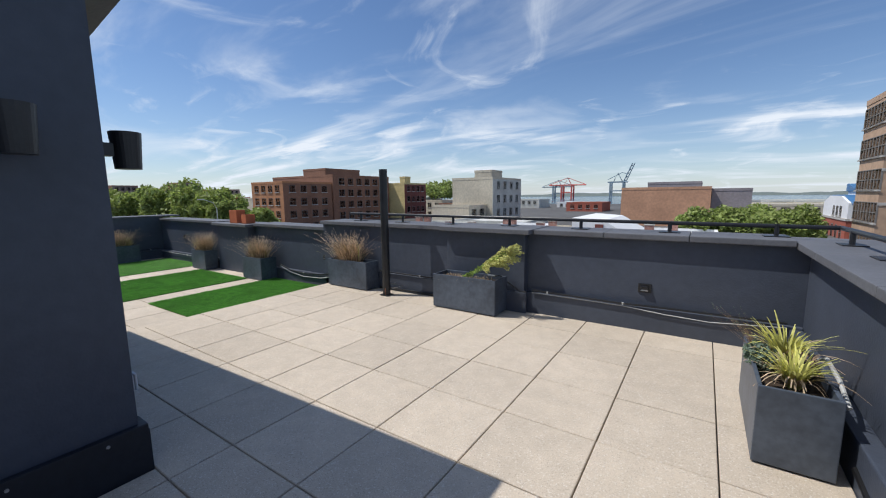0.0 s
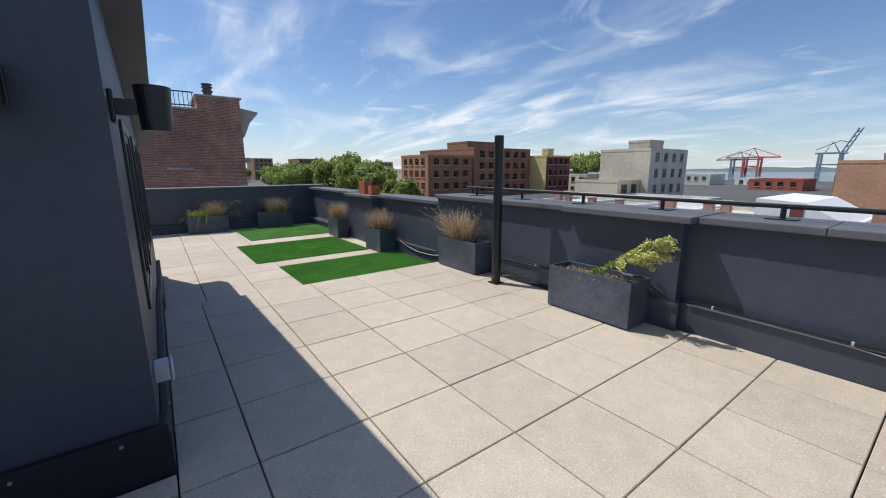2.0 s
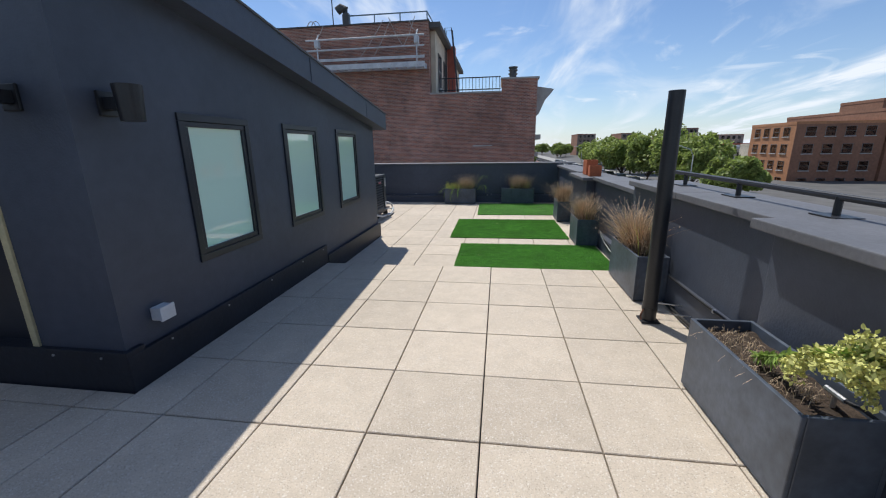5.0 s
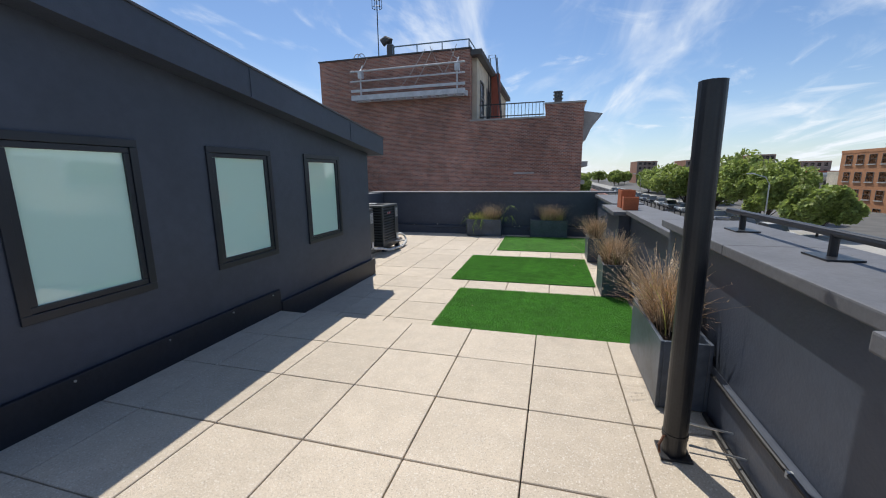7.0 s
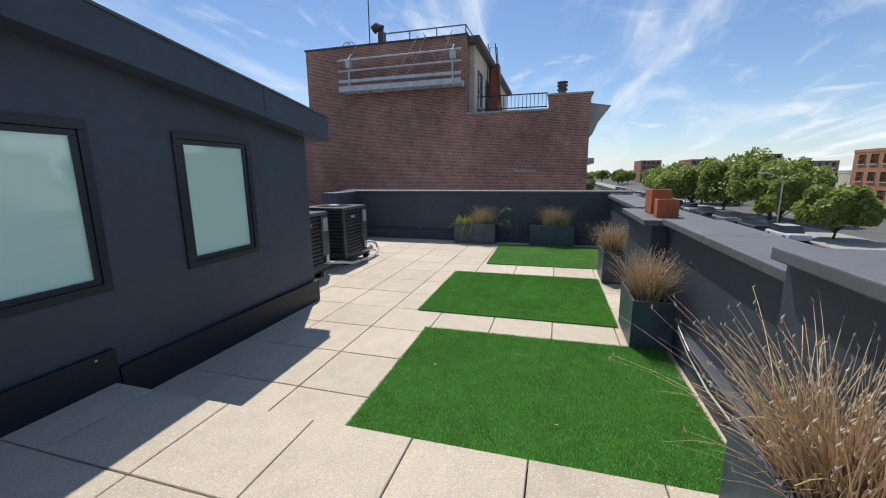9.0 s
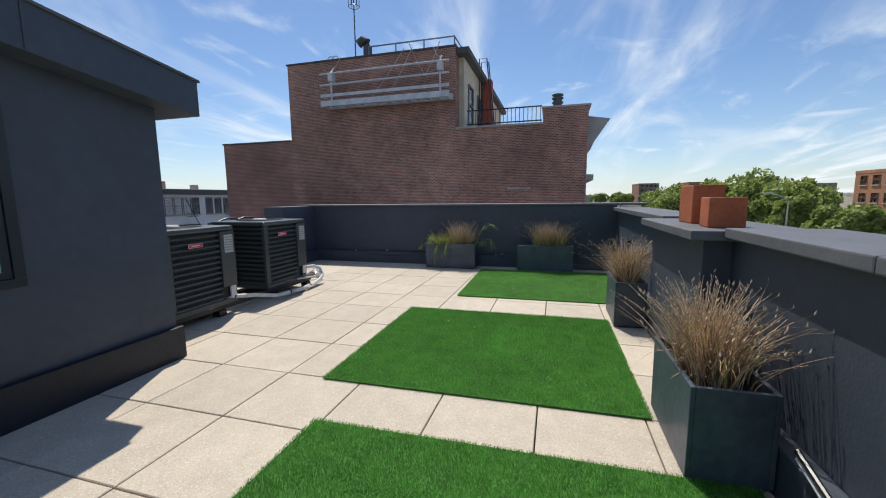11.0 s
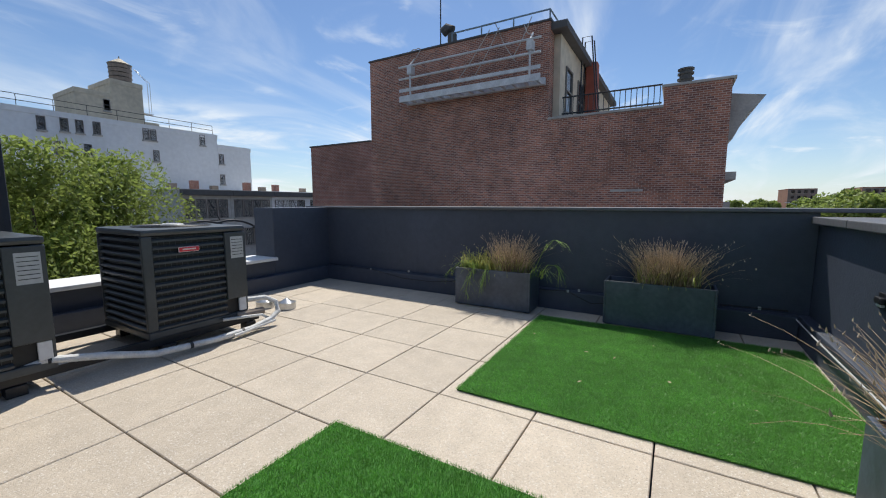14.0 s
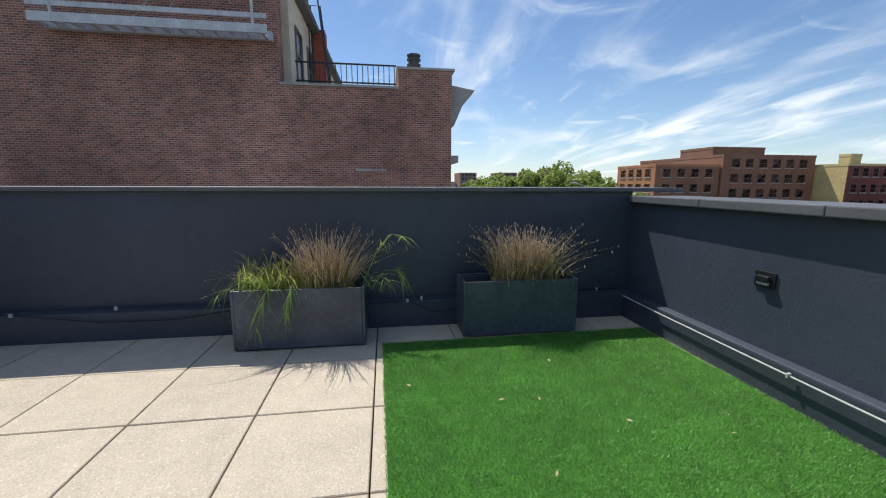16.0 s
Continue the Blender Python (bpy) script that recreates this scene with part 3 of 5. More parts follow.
def dry_grass(key, seed, stems, height, lean, inset=(0.1, 0.9), colour=straw_mat, heads=True, green=0, green_part=(0.0, 1.0), green_droop=0.6, label="dry straw-coloured ornamental grass in a planter"):
    x0, x1, y0, y1 = PL[key]
    if x1 - x0 > y1 - y0:
        x0, x1 = x0 + (x1 - x0) * inset[0], x0 + (x1 - x0) * inset[1]
    else:
        y0, y1 = y0 + (y1 - y0) * inset[0], y0 + (y1 - y0) * inset[1]
    r = random.Random(seed)
    g = tagged(empty("ornamental_grass", ((x0 + x1) / 2, (y0 + y1) / 2, 0.40 + (LOW if key in "CDEF" else 0.0))), label, "ornamental grass", "planter grasses")
    inv = Matrix.Translation(-g.matrix_world.translation)
    root = tuft_root(x0 - g.matrix_world.translation.x, x1 - g.matrix_world.translation.x, y0 - g.matrix_world.translation.y, y1 - g.matrix_world.translation.y, 0.0)
    v, f, tips = strands(r, stems, root, height, lean * 1.25, 0.26, 0.0028, 6, False, False)
    raw_mesh("stems", v, f, colour, g, "stuff")
    v, f, _ = strands(r, stems, root, height * 0.72, lean * 1.35, 0.5, 0.0032, 6, True, False)
    raw_mesh("dry_blades", v, f, brown_stem, g, "stuff")
    if heads:
        v, f = beads(r, tips, 0.0078)
        raw_mesh("seed_heads", v, f, seed_mat, g, "stuff")
    if green:
        def green_root(q):
            foot, out = root(q)
            lo, hi = green_part
            span = (y1 - y0)
            if span > x1 - x0:
                foot = (foot[0], -span / 2 + span * q.uniform(lo, hi), 0.0)
            return foot, (out[0] * 0.6, out[1] * 0.6 + q.gauss(0, 0.3), 0)
        v, f, _ = strands(r, green, green_root, height * 0.8, lean * 1.2, green_droop, 0.0052, 8, True)
        raw_mesh("green_blades", v, f, yellow_leaf, g, "stuff")
    return g


dry_grass("B", 2, 560, 0.50, 1.0, (0.0, 0.8), green=60)
dry_grass("C", 3, 600, 0.46, 0.75, (0.0, 1.0), colour=straw_mat, green=25, label="dry brown ornamental grass filling a planter")
dry_grass("D", 4, 620, 0.46, 0.8, (0.0, 1.0), green=30)
dry_grass("F", 6, 820, 0.46, 0.72, (0.24, 0.90), colour=straw_mat, green=150, green_part=(0.1, 0.95), green_droop=0.8, label="half-green ornamental grass with dark seed heads")
gE = dry_grass("E", 7, 420, 0.48, 0.75, (0.42, 0.95), colour=straw_mat, green=470, green_part=(-0.75, 0.9), green_droop=0.9, label="green and straw ornamental grass spilling over its planter")
r = random.Random(12)
x0, x1, y0, y1 = PL["E"]


def spill_root(rr):
    s = rr.choice((-1, -1, -1, 1))
    return (0.12 + rr.uniform(-0.1, 0.1), s * rr.uniform(0.25, 0.42), 0.0), (rr.uniform(0.0, 0.5), s * rr.uniform(0.5, 1.2), 0)


v, f, _ = strands(r, 60, spill_root, 0.30, 1.0, 1.0, 0.005, 8, True)
raw_mesh("trailing_blades", v, f, green_leaf, gE, "stuff")


def frond(points, blades, length):
    """An arching stem with narrow leaves hanging from its outer part."""
    pts = [Vector(q) for q in points]
    part("frond_stem", tube(pts, 0.004, 6, 0.002), green_leaf, gE)
    vv, ff = [], []
    for k in range(blades):
        s = r.uniform(0.35, 1.0) * (len(pts) - 1)
        i = min(int(s), len(pts) - 2)
        p, along = pts[i].lerp(pts[i + 1], s - i), (pts[i + 1] - pts[i]).normalized()
        d = (along * r.uniform(0.5, 1.1) + Vector((r.gauss(0, 0.45), r.gauss(0, 0.45), r.uniform(-0.1, 0.5)))).normalized()
        ln = length * r.uniform(0.6, 1.1)
        side = d.cross(Vector((0, 0, 1))).normalized()
        b = len(vv)
        for j in range(6):
            u = j / 5
            c = p + d * ln * u + Vector((0, 0, -0.75 * ln * u * u))
            w = 0.0048 * (1 - 0.9 * u) * (0.5 + min(u * 4, 0.5))
            vv += [tuple(c - side * w), tuple(c + side * w)]
        ff += [(b + 2 * j, b + 2 * j + 1, b + 2 * j + 3, b + 2 * j + 2) for j in range(5)]
    raw_mesh("frond_blades", vv, ff, green_leaf, gE, "stuff")


frond([(0.0, -0.30, 0.0), (0.04, -0.46, 0.14), (0.06, -0.62, 0.10), (0.08, -0.78, -0.03)], 34, 0.16)
frond([(0.0, -0.34, 0.0), (0.03, -0.46, 0.10), (0.05, -0.56, 0.05), (0.06, -0.66, -0.10)], 26, 0.15)
frond([(0.05, -0.30, 0.0), (0.17, -0.36, 0.12), (0.24, -0.40, -0.02), (0.28, -0.44, -0.20)], 26, 0.15)
frond([(0.05, -0.18, 0.0), (0.18, -0.20, 0.12), (0.25, -0.22, 0.0), (0.27, -0.24, -0.10)], 22, 0.13)
frond([(0.0, 0.26, 0.0), (0.02, 0.38, 0.28), (0.03, 0.50, 0.42), (0.04, 0.60, 0.40)], 24, 0.15)
frond([(0.0, 0.34, 0.0), (0.02, 0.44, 0.14), (0.03, 0.54, 0.14), (0.04, 0.60, 0.06)], 28, 0.14)

# leaning goldenrod-like weed
wx0, wx1, wy0, wy1 = PL["A"]
weed = tagged(empty("leaning_weed", (-0.32, 2.00, 0.40)), "tall leaning yellow-green flowering weed in a planter", "weed")
spine = [Vector((0.0, 0, 0)), Vector((0.14, -0.02, 0.08)), Vector((0.33, -0.04, 0.19)), Vector((0.52, -0.06, 0.30)), Vector((0.66, -0.06, 0.39))]
part("stalk", tube(spine, 0.009, 8, 0.004), green_leaf, weed)
r = random.Random(21)
v, f = [], []
for k in range(420):
    s = r.uniform(0.08, 1.0)
    i = min(int(s * 4), 3)
    p = spine[i].lerp(spine[i + 1], s * 4 - i)
    d = Vector((r.gauss(0.5, 0.5), r.gauss(0, 0.8), r.gauss(0.2, 0.8))).normalized()
    ln = r.uniform(0.03, 0.065)
    side = d.orthogonal().normalized() * 0.005
    b = len(v)
    v += [tuple(p - side), tuple(p + side), tuple(p + d * ln * 0.6 + side), tuple(p + d * ln - Vector((0, 0, 0.01))), tuple(p + d * ln * 0.6 - side)]
    f.append((b, b + 1, b + 2, b + 3, b + 4))
raw_mesh("stalk_leaves", v, f, green_leaf, weed, "stuff")
plumes = bmesh.new()
pv, pf = [], []
for k in range(30):
    s = r.uniform(0.5, 1.0)
    i = min(int(s * 4), 3)
    p = spine[i].lerp(spine[i + 1], s * 4 - i)
    d = Vector((r.uniform(0.5, 1.2), r.gauss(0, 0.35), r.gauss(0.22, 0.42))).normalized()
    ln = r.uniform(0.12, 0.24)
    add_tube(plumes, [p, p + d * ln * 0.5, p + d * ln + Vector((0, 0, -0.01))], 0.003, 5, 0.001)
    a, b_ = leaf_cards(r, [(p + d * ln * q, 0.034) for q in (0.35, 0.5, 0.65, 0.8, 0.95)], 0.011, 26, 1.0)
    o = len(pv)
    pv += a
    pf += [tuple(q + o for q in fc) for fc in b_]
part("plume_stalks", plumes, green_leaf, weed)
raw_mesh("plume_buds", pv, pf, shade("weed_buds", (0.50, 0.50, 0.15), 0.7, scales=((10, 0.2),), bump=0, random_amount=0.3, island=True), weed, "stuff")
mulch = tagged(empty("dead_grass_clump", (-0.35, 2.02, 0.40)), "clump of dead brown grass lying over the planter edge", "dead grass")


def dead_root(rr):
    return (rr.uniform(-0.26, 0.42), rr.uniform(-0.13, 0.10), 0.0), (rr.uniform(-0.3, 0.3), -rr.uniform(0.1, 1.0), 0)


v, f, _ = strands(r, 240, dead_root, 0.09, 1.0, 1.3, 0.002, 5, True)
raw_mesh("dead_blades", v, f, straw_mat, mulch, "stuff")
tap = tagged(empty("irrigation_valve", (0.08, 2.08, 0.40)), "small metal irrigation valve with a black hose in a planter", "valve")
part("valve_body", tube([(-0.05, 0, 0.06), (0.05, 0, 0.06)], 0.012, 8), steel_mat, tap)
part("riser", tube([(0, 0, 0.0), (0, 0, 0.06)], 0.009, 8), steel_mat, tap)
part("hose", tube([(0.05, 0, 0.06), (0.11, 0.01, 0.07), (0.14, 0.05, 0.04), (0.15, 0.08, -0.02)], 0.008, 8), pipe_mat, tap)

# planter by the east wall: striped spiky plants, sage, lavender stalks
x0, x1, y0, y1 = PL["G"]


def spiky(at, n, h, seed, name, label, mat):
    g = tagged(empty(name, at), label, "plant")
    rr = random.Random(seed)

    def root(q):
        a = q.uniform(0, 2 * math.pi)
        return (0.03 * math.cos(a), 0.03 * math.sin(a), 0), (0.9 * math.cos(a), 0.9 * math.sin(a), 0)
    v, f, _ = strands(rr, n, root, h, 0.75, 0.42, 0.0105, 7, True)
    raw_mesh("leaf_blades", v, f, mat, g, "stuff")
    v, f, _ = strands(rr, n // 2, root, h * 0.8, 1.0, 0.9, 0.008, 7, True)
    raw_mesh("withered_blades", v, f, straw_mat, g, "stuff")
    return g


spiky((2.76, 0.47, 0.40), 100, 0.25, 31, "striped_lily_turf", "yellow and green striped spiky plant, partly withered", yellow_leaf)
spiky((2.77, 0.84, 0.40), 110, 0.28, 32, "striped_lily_turf", "yellow and green striped spiky plant, partly withered", yellow_leaf)
spiky((2.80, 0.65, 0.40), 60, 0.15, 37, "dead_foliage", "withered brown foliage between the spiky plants", brown_stem)
sg = tagged(empty("sage_bush", (2.64, 0.72, 0.40)), "small grey-green sage bush at the planter's rim", "plant")
v, f = leaf_cards(random.Random(33), [((0, 0, 0.06), 0.085), ((-0.02, 0.07, 0.07), 0.07), ((0.0, -0.06, 0.05), 0.07)], 0.014, 260, 1.0)
raw_mesh("sage_leaves", v, f, sage_leaf, sg, "stuff")
lv = tagged(empty("dry_lavender", (2.64, 0.94, 0.40)), "dry lavender stalks arching over the pavers", "plant")


def lav_root(rr):
    return (rr.uniform(-0.03, 0.05), rr.uniform(-0.15, 0.12), 0.0), (-rr.uniform(0.5, 1.3), rr.uniform(-0.2, 0.8), 0)


v, f, tips = strands(random.Random(34), 42, lav_root, 0.26, 1.0, 0.1, 0.0016, 5, False)
raw_mesh("stalks", v, f, brown_stem, lv, "stuff")
v, f = beads(random.Random(35), tips, 0.006)
raw_mesh("flower_heads", v, f, sage_leaf, lv, "stuff")

# ---- turf mats ----


def turf(x0, x1, y0, y1, seed, rz=0.0, flatten=0.0):
    cx, cy = (x0 + x1) / 2, (y0 + y1) / 2
    mat_ob = tagged(empty("turf_mat", (cx, cy, LOW), rz), "bright green artificial turf mat laid on the pavers", "turf mat", "turf mats")
    w, d = abs(x1 - x0) / 2, abs(y1 - y0) / 2
    part("backing", box(-w + 0.008, w - 0.008, -d + 0.008, d - 0.008, 0.001, 0.012, 0.003), turf_base_mat, mat_ob)
    g = np.random.RandomState(seed)
    n = int(4 * w * d * 50000)
    px, py = g.uniform(-w, w, n), g.uniform(-d, d, n)
    az, ln, h = g.uniform(0, 2 * np.pi, n), g.uniform(0.002, 0.011, n) + 0.014 * flatten, g.uniform(0.007, 0.019, n) * (1 - 0.5 * flatten)
    wx, wy = -np.sin(az) * 0.0012, np.cos(az) * 0.0012
    v = np.empty((n, 3, 3))
    v[:, 0] = np.stack([px - wx, py - wy, np.full(n, 0.012)], 1)
    v[:, 1] = np.stack([px + wx, py + wy, np.full(n, 0.012)], 1)
    v[:, 2] = np.stack([px + np.cos(az) * ln, py + np.sin(az) * ln, 0.012 + h], 1)
    me = bpy.data.meshes.new("turf_pile")
    me.from_pydata(v.reshape(-1, 3), [], np.arange(3 * n).reshape(-1, 3).tolist())
    me.materials.append(blade_mat)
    ob = new("turf_pile", me)
    ob.parent = mat_ob
    tagged(ob, kind="stuff")


turf(-4.92, -3.17, 0.07, 2.30, 1, 0.6)
turf(-7.29, -5.39, -0.21, 1.96, 2, 0.6)
turf(-9.92, -7.96, 0.155, 2.32, 3, 1.0, 0.35)
litter_rng = random.Random(44)
for k in range(14):
    lx, ly = litter_rng.choice(((-4.6, -3.2), (-7.0, -5.3), (-9.6, -7.9), (-9.6, -7.9))), 0
    px, py = litter_rng.uniform(*lx), litter_rng.uniform(0.25, 1.85)
    a = litter_rng.uniform(0, 6.28)
    bm = bmesh.new()
    pts = [(-0.02, 0, 0.0), (0, 0.006, 0.004), (0.022, 0.001, 0.002), (0, -0.006, 0.0)]
    bm.faces.new([bm.verts.new(Matrix.Rotation(a, 3, "Z") @ Vector(q)) for q in pts])
    ob = part("fallen_leaf", bm, straw_mat)
    ob.location = (px, py, LOW + 0.032)
    tagged(ob, "small dry fallen leaf on the turf", "leaf", "fallen leaves")

# ---- pole ----
pole = tagged(empty("steel_pole", (-1.625, 1.985, 0.0)), "black painted steel pole standing free on the pavers", "pole")
bm = bmesh.new()
bmesh.ops.create_cone(bm, cap_ends=True, segments=28, radius1=0.058, radius2=0.058, depth=1.85, matrix=Matrix.Translation((0, 0, 0.935)))
part("shaft", bm, metal_black, pole)
part("base_plate", box(-0.075, 0.075, -0.075, 0.075, 0.0, 0.012, 0.003), metal_black, pole)
bm = bmesh.new()
bmesh.ops.create_cone(bm, cap_ends=True, segments=28, radius1=0.062, radius2=0.062, depth=0.025, matrix=Matrix.Translation((0, 0, 0.115)))
part("clamp_ring", bm, metal_black, pole)
part("clamp_bolt", tube([(0.03, -0.06, 0.115), (0.05, -0.085, 0.07), (0.055, -0.08, 0.03)], 0.007, 6), rust_metal, pole)
for z, dx in ((0.13, -0.10), (0.10, 0.06)):
    part("tie_rod", tube([(dx, 0.05, z), (dx + 0.03, 0.29, z - 0.015)], 0.006, 6), steel_mat, pole)

# ---- guard rail on the coping ----
rail = tagged(empty("guard_rail", (0, 2.62, 1.05)), "low black metal guard rail on the parapet", "guard rail")
part("top_bar", tube([(-3.0, 0.0, 0.125), (3.33, 0.0, 0.10), (3.33, -8.4, 0.10)], 0.021, 10), metal_black, rail)
for px in (-2.75, -1.80, -0.83, 0.08, 1.03, 1.98, 2.88):
    pz = 0.005 if -0.76 < px < 0.55 else 0.0
    pp = part("post", tube([(px, 0, pz), (px, 0, 0.12)], 0.02, 10), metal_black, rail)
    part("foot_plate", box(px - 0.10, px + 0.10, -0.075, 0.075, pz + 0.001, pz + 0.010, 0.002), metal_black, pp)
for py in (-0.35, -1.2, -2.1, -3.0, -3.9):
    pp = part("post", tube([(3.33, py, -0.02), (3.33, py, 0.10)], 0.02, 10), metal_black, rail)
    part("foot_plate", box(3.25, 3.41, py - 0.10, py + 0.10, -0.019, -0.010, 0.002), metal_black, pp)

# ---- terracotta flue pots ----


def flue(at, w, d, h, rz, label):
    """Square clay flue liner: one open-topped shell with a black block in its lower half."""
    p = tagged(empty("flue_pot", at, rz), label, "flue pot", "flue pots")
    bm = box(-w, w, -d, d, 0, h)
    lid = max(bm.faces, key=lambda q: q.calc_center_median().z)
    ring = bmesh.ops.inset_region(bm, faces=[lid], thickness=0.022)
    for v in lid.verts:
        v.co.z -= h - 0.03
    outer = [e for e in bm.edges if all(abs(abs(v.co.x) - w) < 1e-5 for v in e.verts)]
    bmesh.ops.bevel(bm, geom=outer, offset=0.008, segments=2, affect="EDGES", profile=0.6)
    part("clay_body", bm, terracotta, p)
    part("inner_dark_block", box(-w + 0.026, w - 0.026, -d + 0.026, d - 0.026, 0.032, h * 0.5), metal_black, p)


flue((-6.50, 2.47, 0.911), 0.14, 0.105, 0.285, 2, "tall orange terracotta flue pot on the coping")
flue((-6.04, 2.455, 0.911), 0.095, 0.105, 0.195, -3, "short orange terracotta flue pot on the coping")

# ---- condensers ----


def condenser(at, name_label):
    """Square condenser: louvred sides, service panel, top grille; front looks north."""
    c = tagged(empty("air_conditioner", at), name_label, "air conditioner", "roof condensers")
    W, H = 0.42, 0.88
    part("coil", box(-W + 0.03, W - 0.03, -W + 0.03, W - 0.03, 0.04, H - 0.06), ac_dark, c)
    part("base_pan", box(-W, W, -W, W, 0.0, 0.06, 0.012), ac_mat, c)
    top = box(-W - 0.004, W + 0.004, -W - 0.004, W + 0.004, H - 0.055, H, 0.025)
    part("top_cover", top, ac_mat, c)
    ring = bmesh.new()
    for k in range(9):
        rr = 0.05 + 0.03 * k
        add_tube(ring, [(rr * math.cos(a * math.pi / 12), rr * math.sin(a * math.pi / 12), H + 0.008) for a in range(25)], 0.0025, 4)
    for a in range(8):
        add_tube(ring, [(0.03 * math.cos(a * math.pi / 4), 0.03 * math.sin(a * math.pi / 4), H + 0.006), (0.30 * math.cos(a * math.pi / 4), 0.30 * math.sin(a * math.pi / 4), H + 0.004)], 0.003, 4)
    part("fan_grille", ring, metal_black, c)
    bm = bmesh.new()
    bmesh.ops.create_cone(bm, cap_ends=True, segments=32, radius1=0.31, radius2=0.30, depth=0.012, matrix=Matrix.Translation((0, 0, H + 0.001)))
    part("fan_well", bm, ac_dark, c)
    bm = bmesh.new()
    bmesh.ops.create_cone(bm, cap_ends=True, segments=20, radius1=0.10, radius2=0.08, depth=0.02, matrix=Matrix.Translation((0, 0, H + 0.012)))
    part("fan_hub", bm, clip_mat, c)
    for sx in (-1, 1):
        for sy in (-1, 1):
            part("corner_post", box(min(sx * W, sx * (W - 0.075)), max(sx * W, sx * (W - 0.075)), min(sy * W, sy * (W - 0.045)), max(sy * W, sy * (W - 0.045)), 0.06, H - 0.055, 0.014), ac_mat, c)
    n = 13
    for k in range(n):
        z = 0.085 + k * (H - 0.17) / (n - 1)
        slat = bmesh.new()
        prism_pts = [(W - 0.022, z - 0.014), (W - 0.002, z - 0.020), (W - 0.002, z - 0.004), (W - 0.022, z + 0.010)]
        sl = prism(prism_pts, "x", -W + 0.20, W - 0.076)
        part("louvre", sl, ac_mat, c)
        slat.free()
        for s in (1, -1):
            pts = [(s * (W - 0.022), z - 0.014), (s * (W - 0.002), z - 0.020), (s * (W - 0.002), z - 0.004), (s * (W - 0.022), z + 0.010)]
            part("louvre", prism(pts, "y", -W + 0.046, W - 0.046), ac_mat, c)
    for k in range(14):
        xx = -W + 0.205 + k * (2 * W - 0.285) / 13
        part("guard_wire", box(xx - 0.0012, xx + 0.0012, W - 0.026, W - 0.024, 0.07, H - 0.06), ac_mat, c)
    part("service_panel", box(-W + 0.004, -W + 0.198, W - 0.02, W + 0.012, 0.20, H - 0.06, 0.008), ac_mat, c)
    lower = part("valve_cover", box(-W + 0.02, -W + 0.09, W - 0.018, W + 0.004, 0.07, 0.195, 0.006), gauze, c, "white valve cover")
    part("data_label", box(-W + 0.03, -W + 0.15, W + 0.0125, W + 0.0135, 0.58, 0.78), paper_mat, c, "pale printed data label")
    lines = bmesh.new()
    for k in range(6):
        add_box(lines, -W + 0.04, -W + 0.14, W + 0.0136, W + 0.0141, 0.61 + k * 0.028, 0.615 + k * 0.028)
    part("label_lines", lines, metal_black, c)
    bd = part("badge", box(0.00, 0.165, W - 0.001, W + 0.008, H - 0.20, H - 0.155, 0.006), badge_pale, c, "red maker's badge with a pale rim")
    part("badge_face", box(0.006, 0.159, W + 0.0082, W + 0.0095, H - 0.195, H - 0.16, 0.0), badge_red, bd)
    part("badge_bar", box(0.03, 0.135, W + 0.0097, W + 0.0103, H - 0.183, H - 0.171, 0.0), badge_pale, bd)
    return c


def stand(x0, x1, y0, y1):
    s = tagged(empty("equipment_stand", ((x0 + x1) / 2, (y0 + y1) / 2, LOW)), "black steel rails on feet under the condensers", "equipment stand")
    w, d = (x1 - x0) / 2, (y1 - y0) / 2
    for sy in (-d, d - 0.06):
        part("rail", box(-w, w, sy, sy + 0.06, 0.07, 0.13, 0.004), metal_black, s)
    for fx in (-w + 0.1, -w * 0.35, w * 0.35, w - 0.1):
        for sy in (-d, d - 0.06):
            part("foot", box(fx - 0.05, fx + 0.05, sy - 0.02, sy + 0.08, 0.0, 0.069, 0.006), metal_black, s)
    return s


stand(-8.15, -5.65, -3.04, -2.18)
condenser((-6.24, -2.55, LOW + 0.131), "charcoal air conditioning condenser with louvred sides and red badge")
condenser((-7.62, -2.59, LOW + 0.131), "charcoal air conditioning condenser with louvred sides and red badge")
ls = tagged(empty("refrigerant_line", (-6.87, -2.09, LOW + 0.1)), "white wrapped refrigerant pipes running beside the condensers", "pipe")
part("insulated_pipe", tube([(1.2, -0.16, 0.02), (0.55, -0.11, 0.03), (0.25, -0.06, 0.09), (0.0, 0.02, 0.05), (-0.3, 0.07, -0.03), (-0.75, 0.09, -0.05), (-1.1, 0.07, -0.05), (-1.32, 0.04, -0.02)], 0.026, 10), white_wrap, ls)
part("return_bend", tube([(-1.32, 0.04, -0.02), (-1.42, 0.02, 0.03), (-1.43, -0.03, 0.12), (-1.36, -0.09, 0.17), (-1.14, -0.14, 0.18)], 0.026, 10), white_wrap, ls)
part("small_pipe", tube([(-0.9, -0.05, 0.06), (-1.1, -0.0, 0.05), (-1.25, 0.0, 0.03), (-1.35, 0.06, -0.04), (-0.9, 0.11, -0.06)], 0.014, 8), white_wrap, ls)
part("filter_can", tube([(-1.05, -0.09, 0.05), (-1.08, -0.09, 0.05), (-1.28, -0.07, 0.05), (-1.31, -0.07, 0.05)], 0.038, 12), wood_grey, ls)
for q in ((0.25, -0.06, 0.09), (-0.55, 0.08, -0.04), (-1.0, 0.075, -0.05)):
    part("tape_band", tube([(q[0] - 0.012, q[1], q[2]), (q[0] + 0.012, q[1], q[2])], 0.029, 10), metal_black, ls)
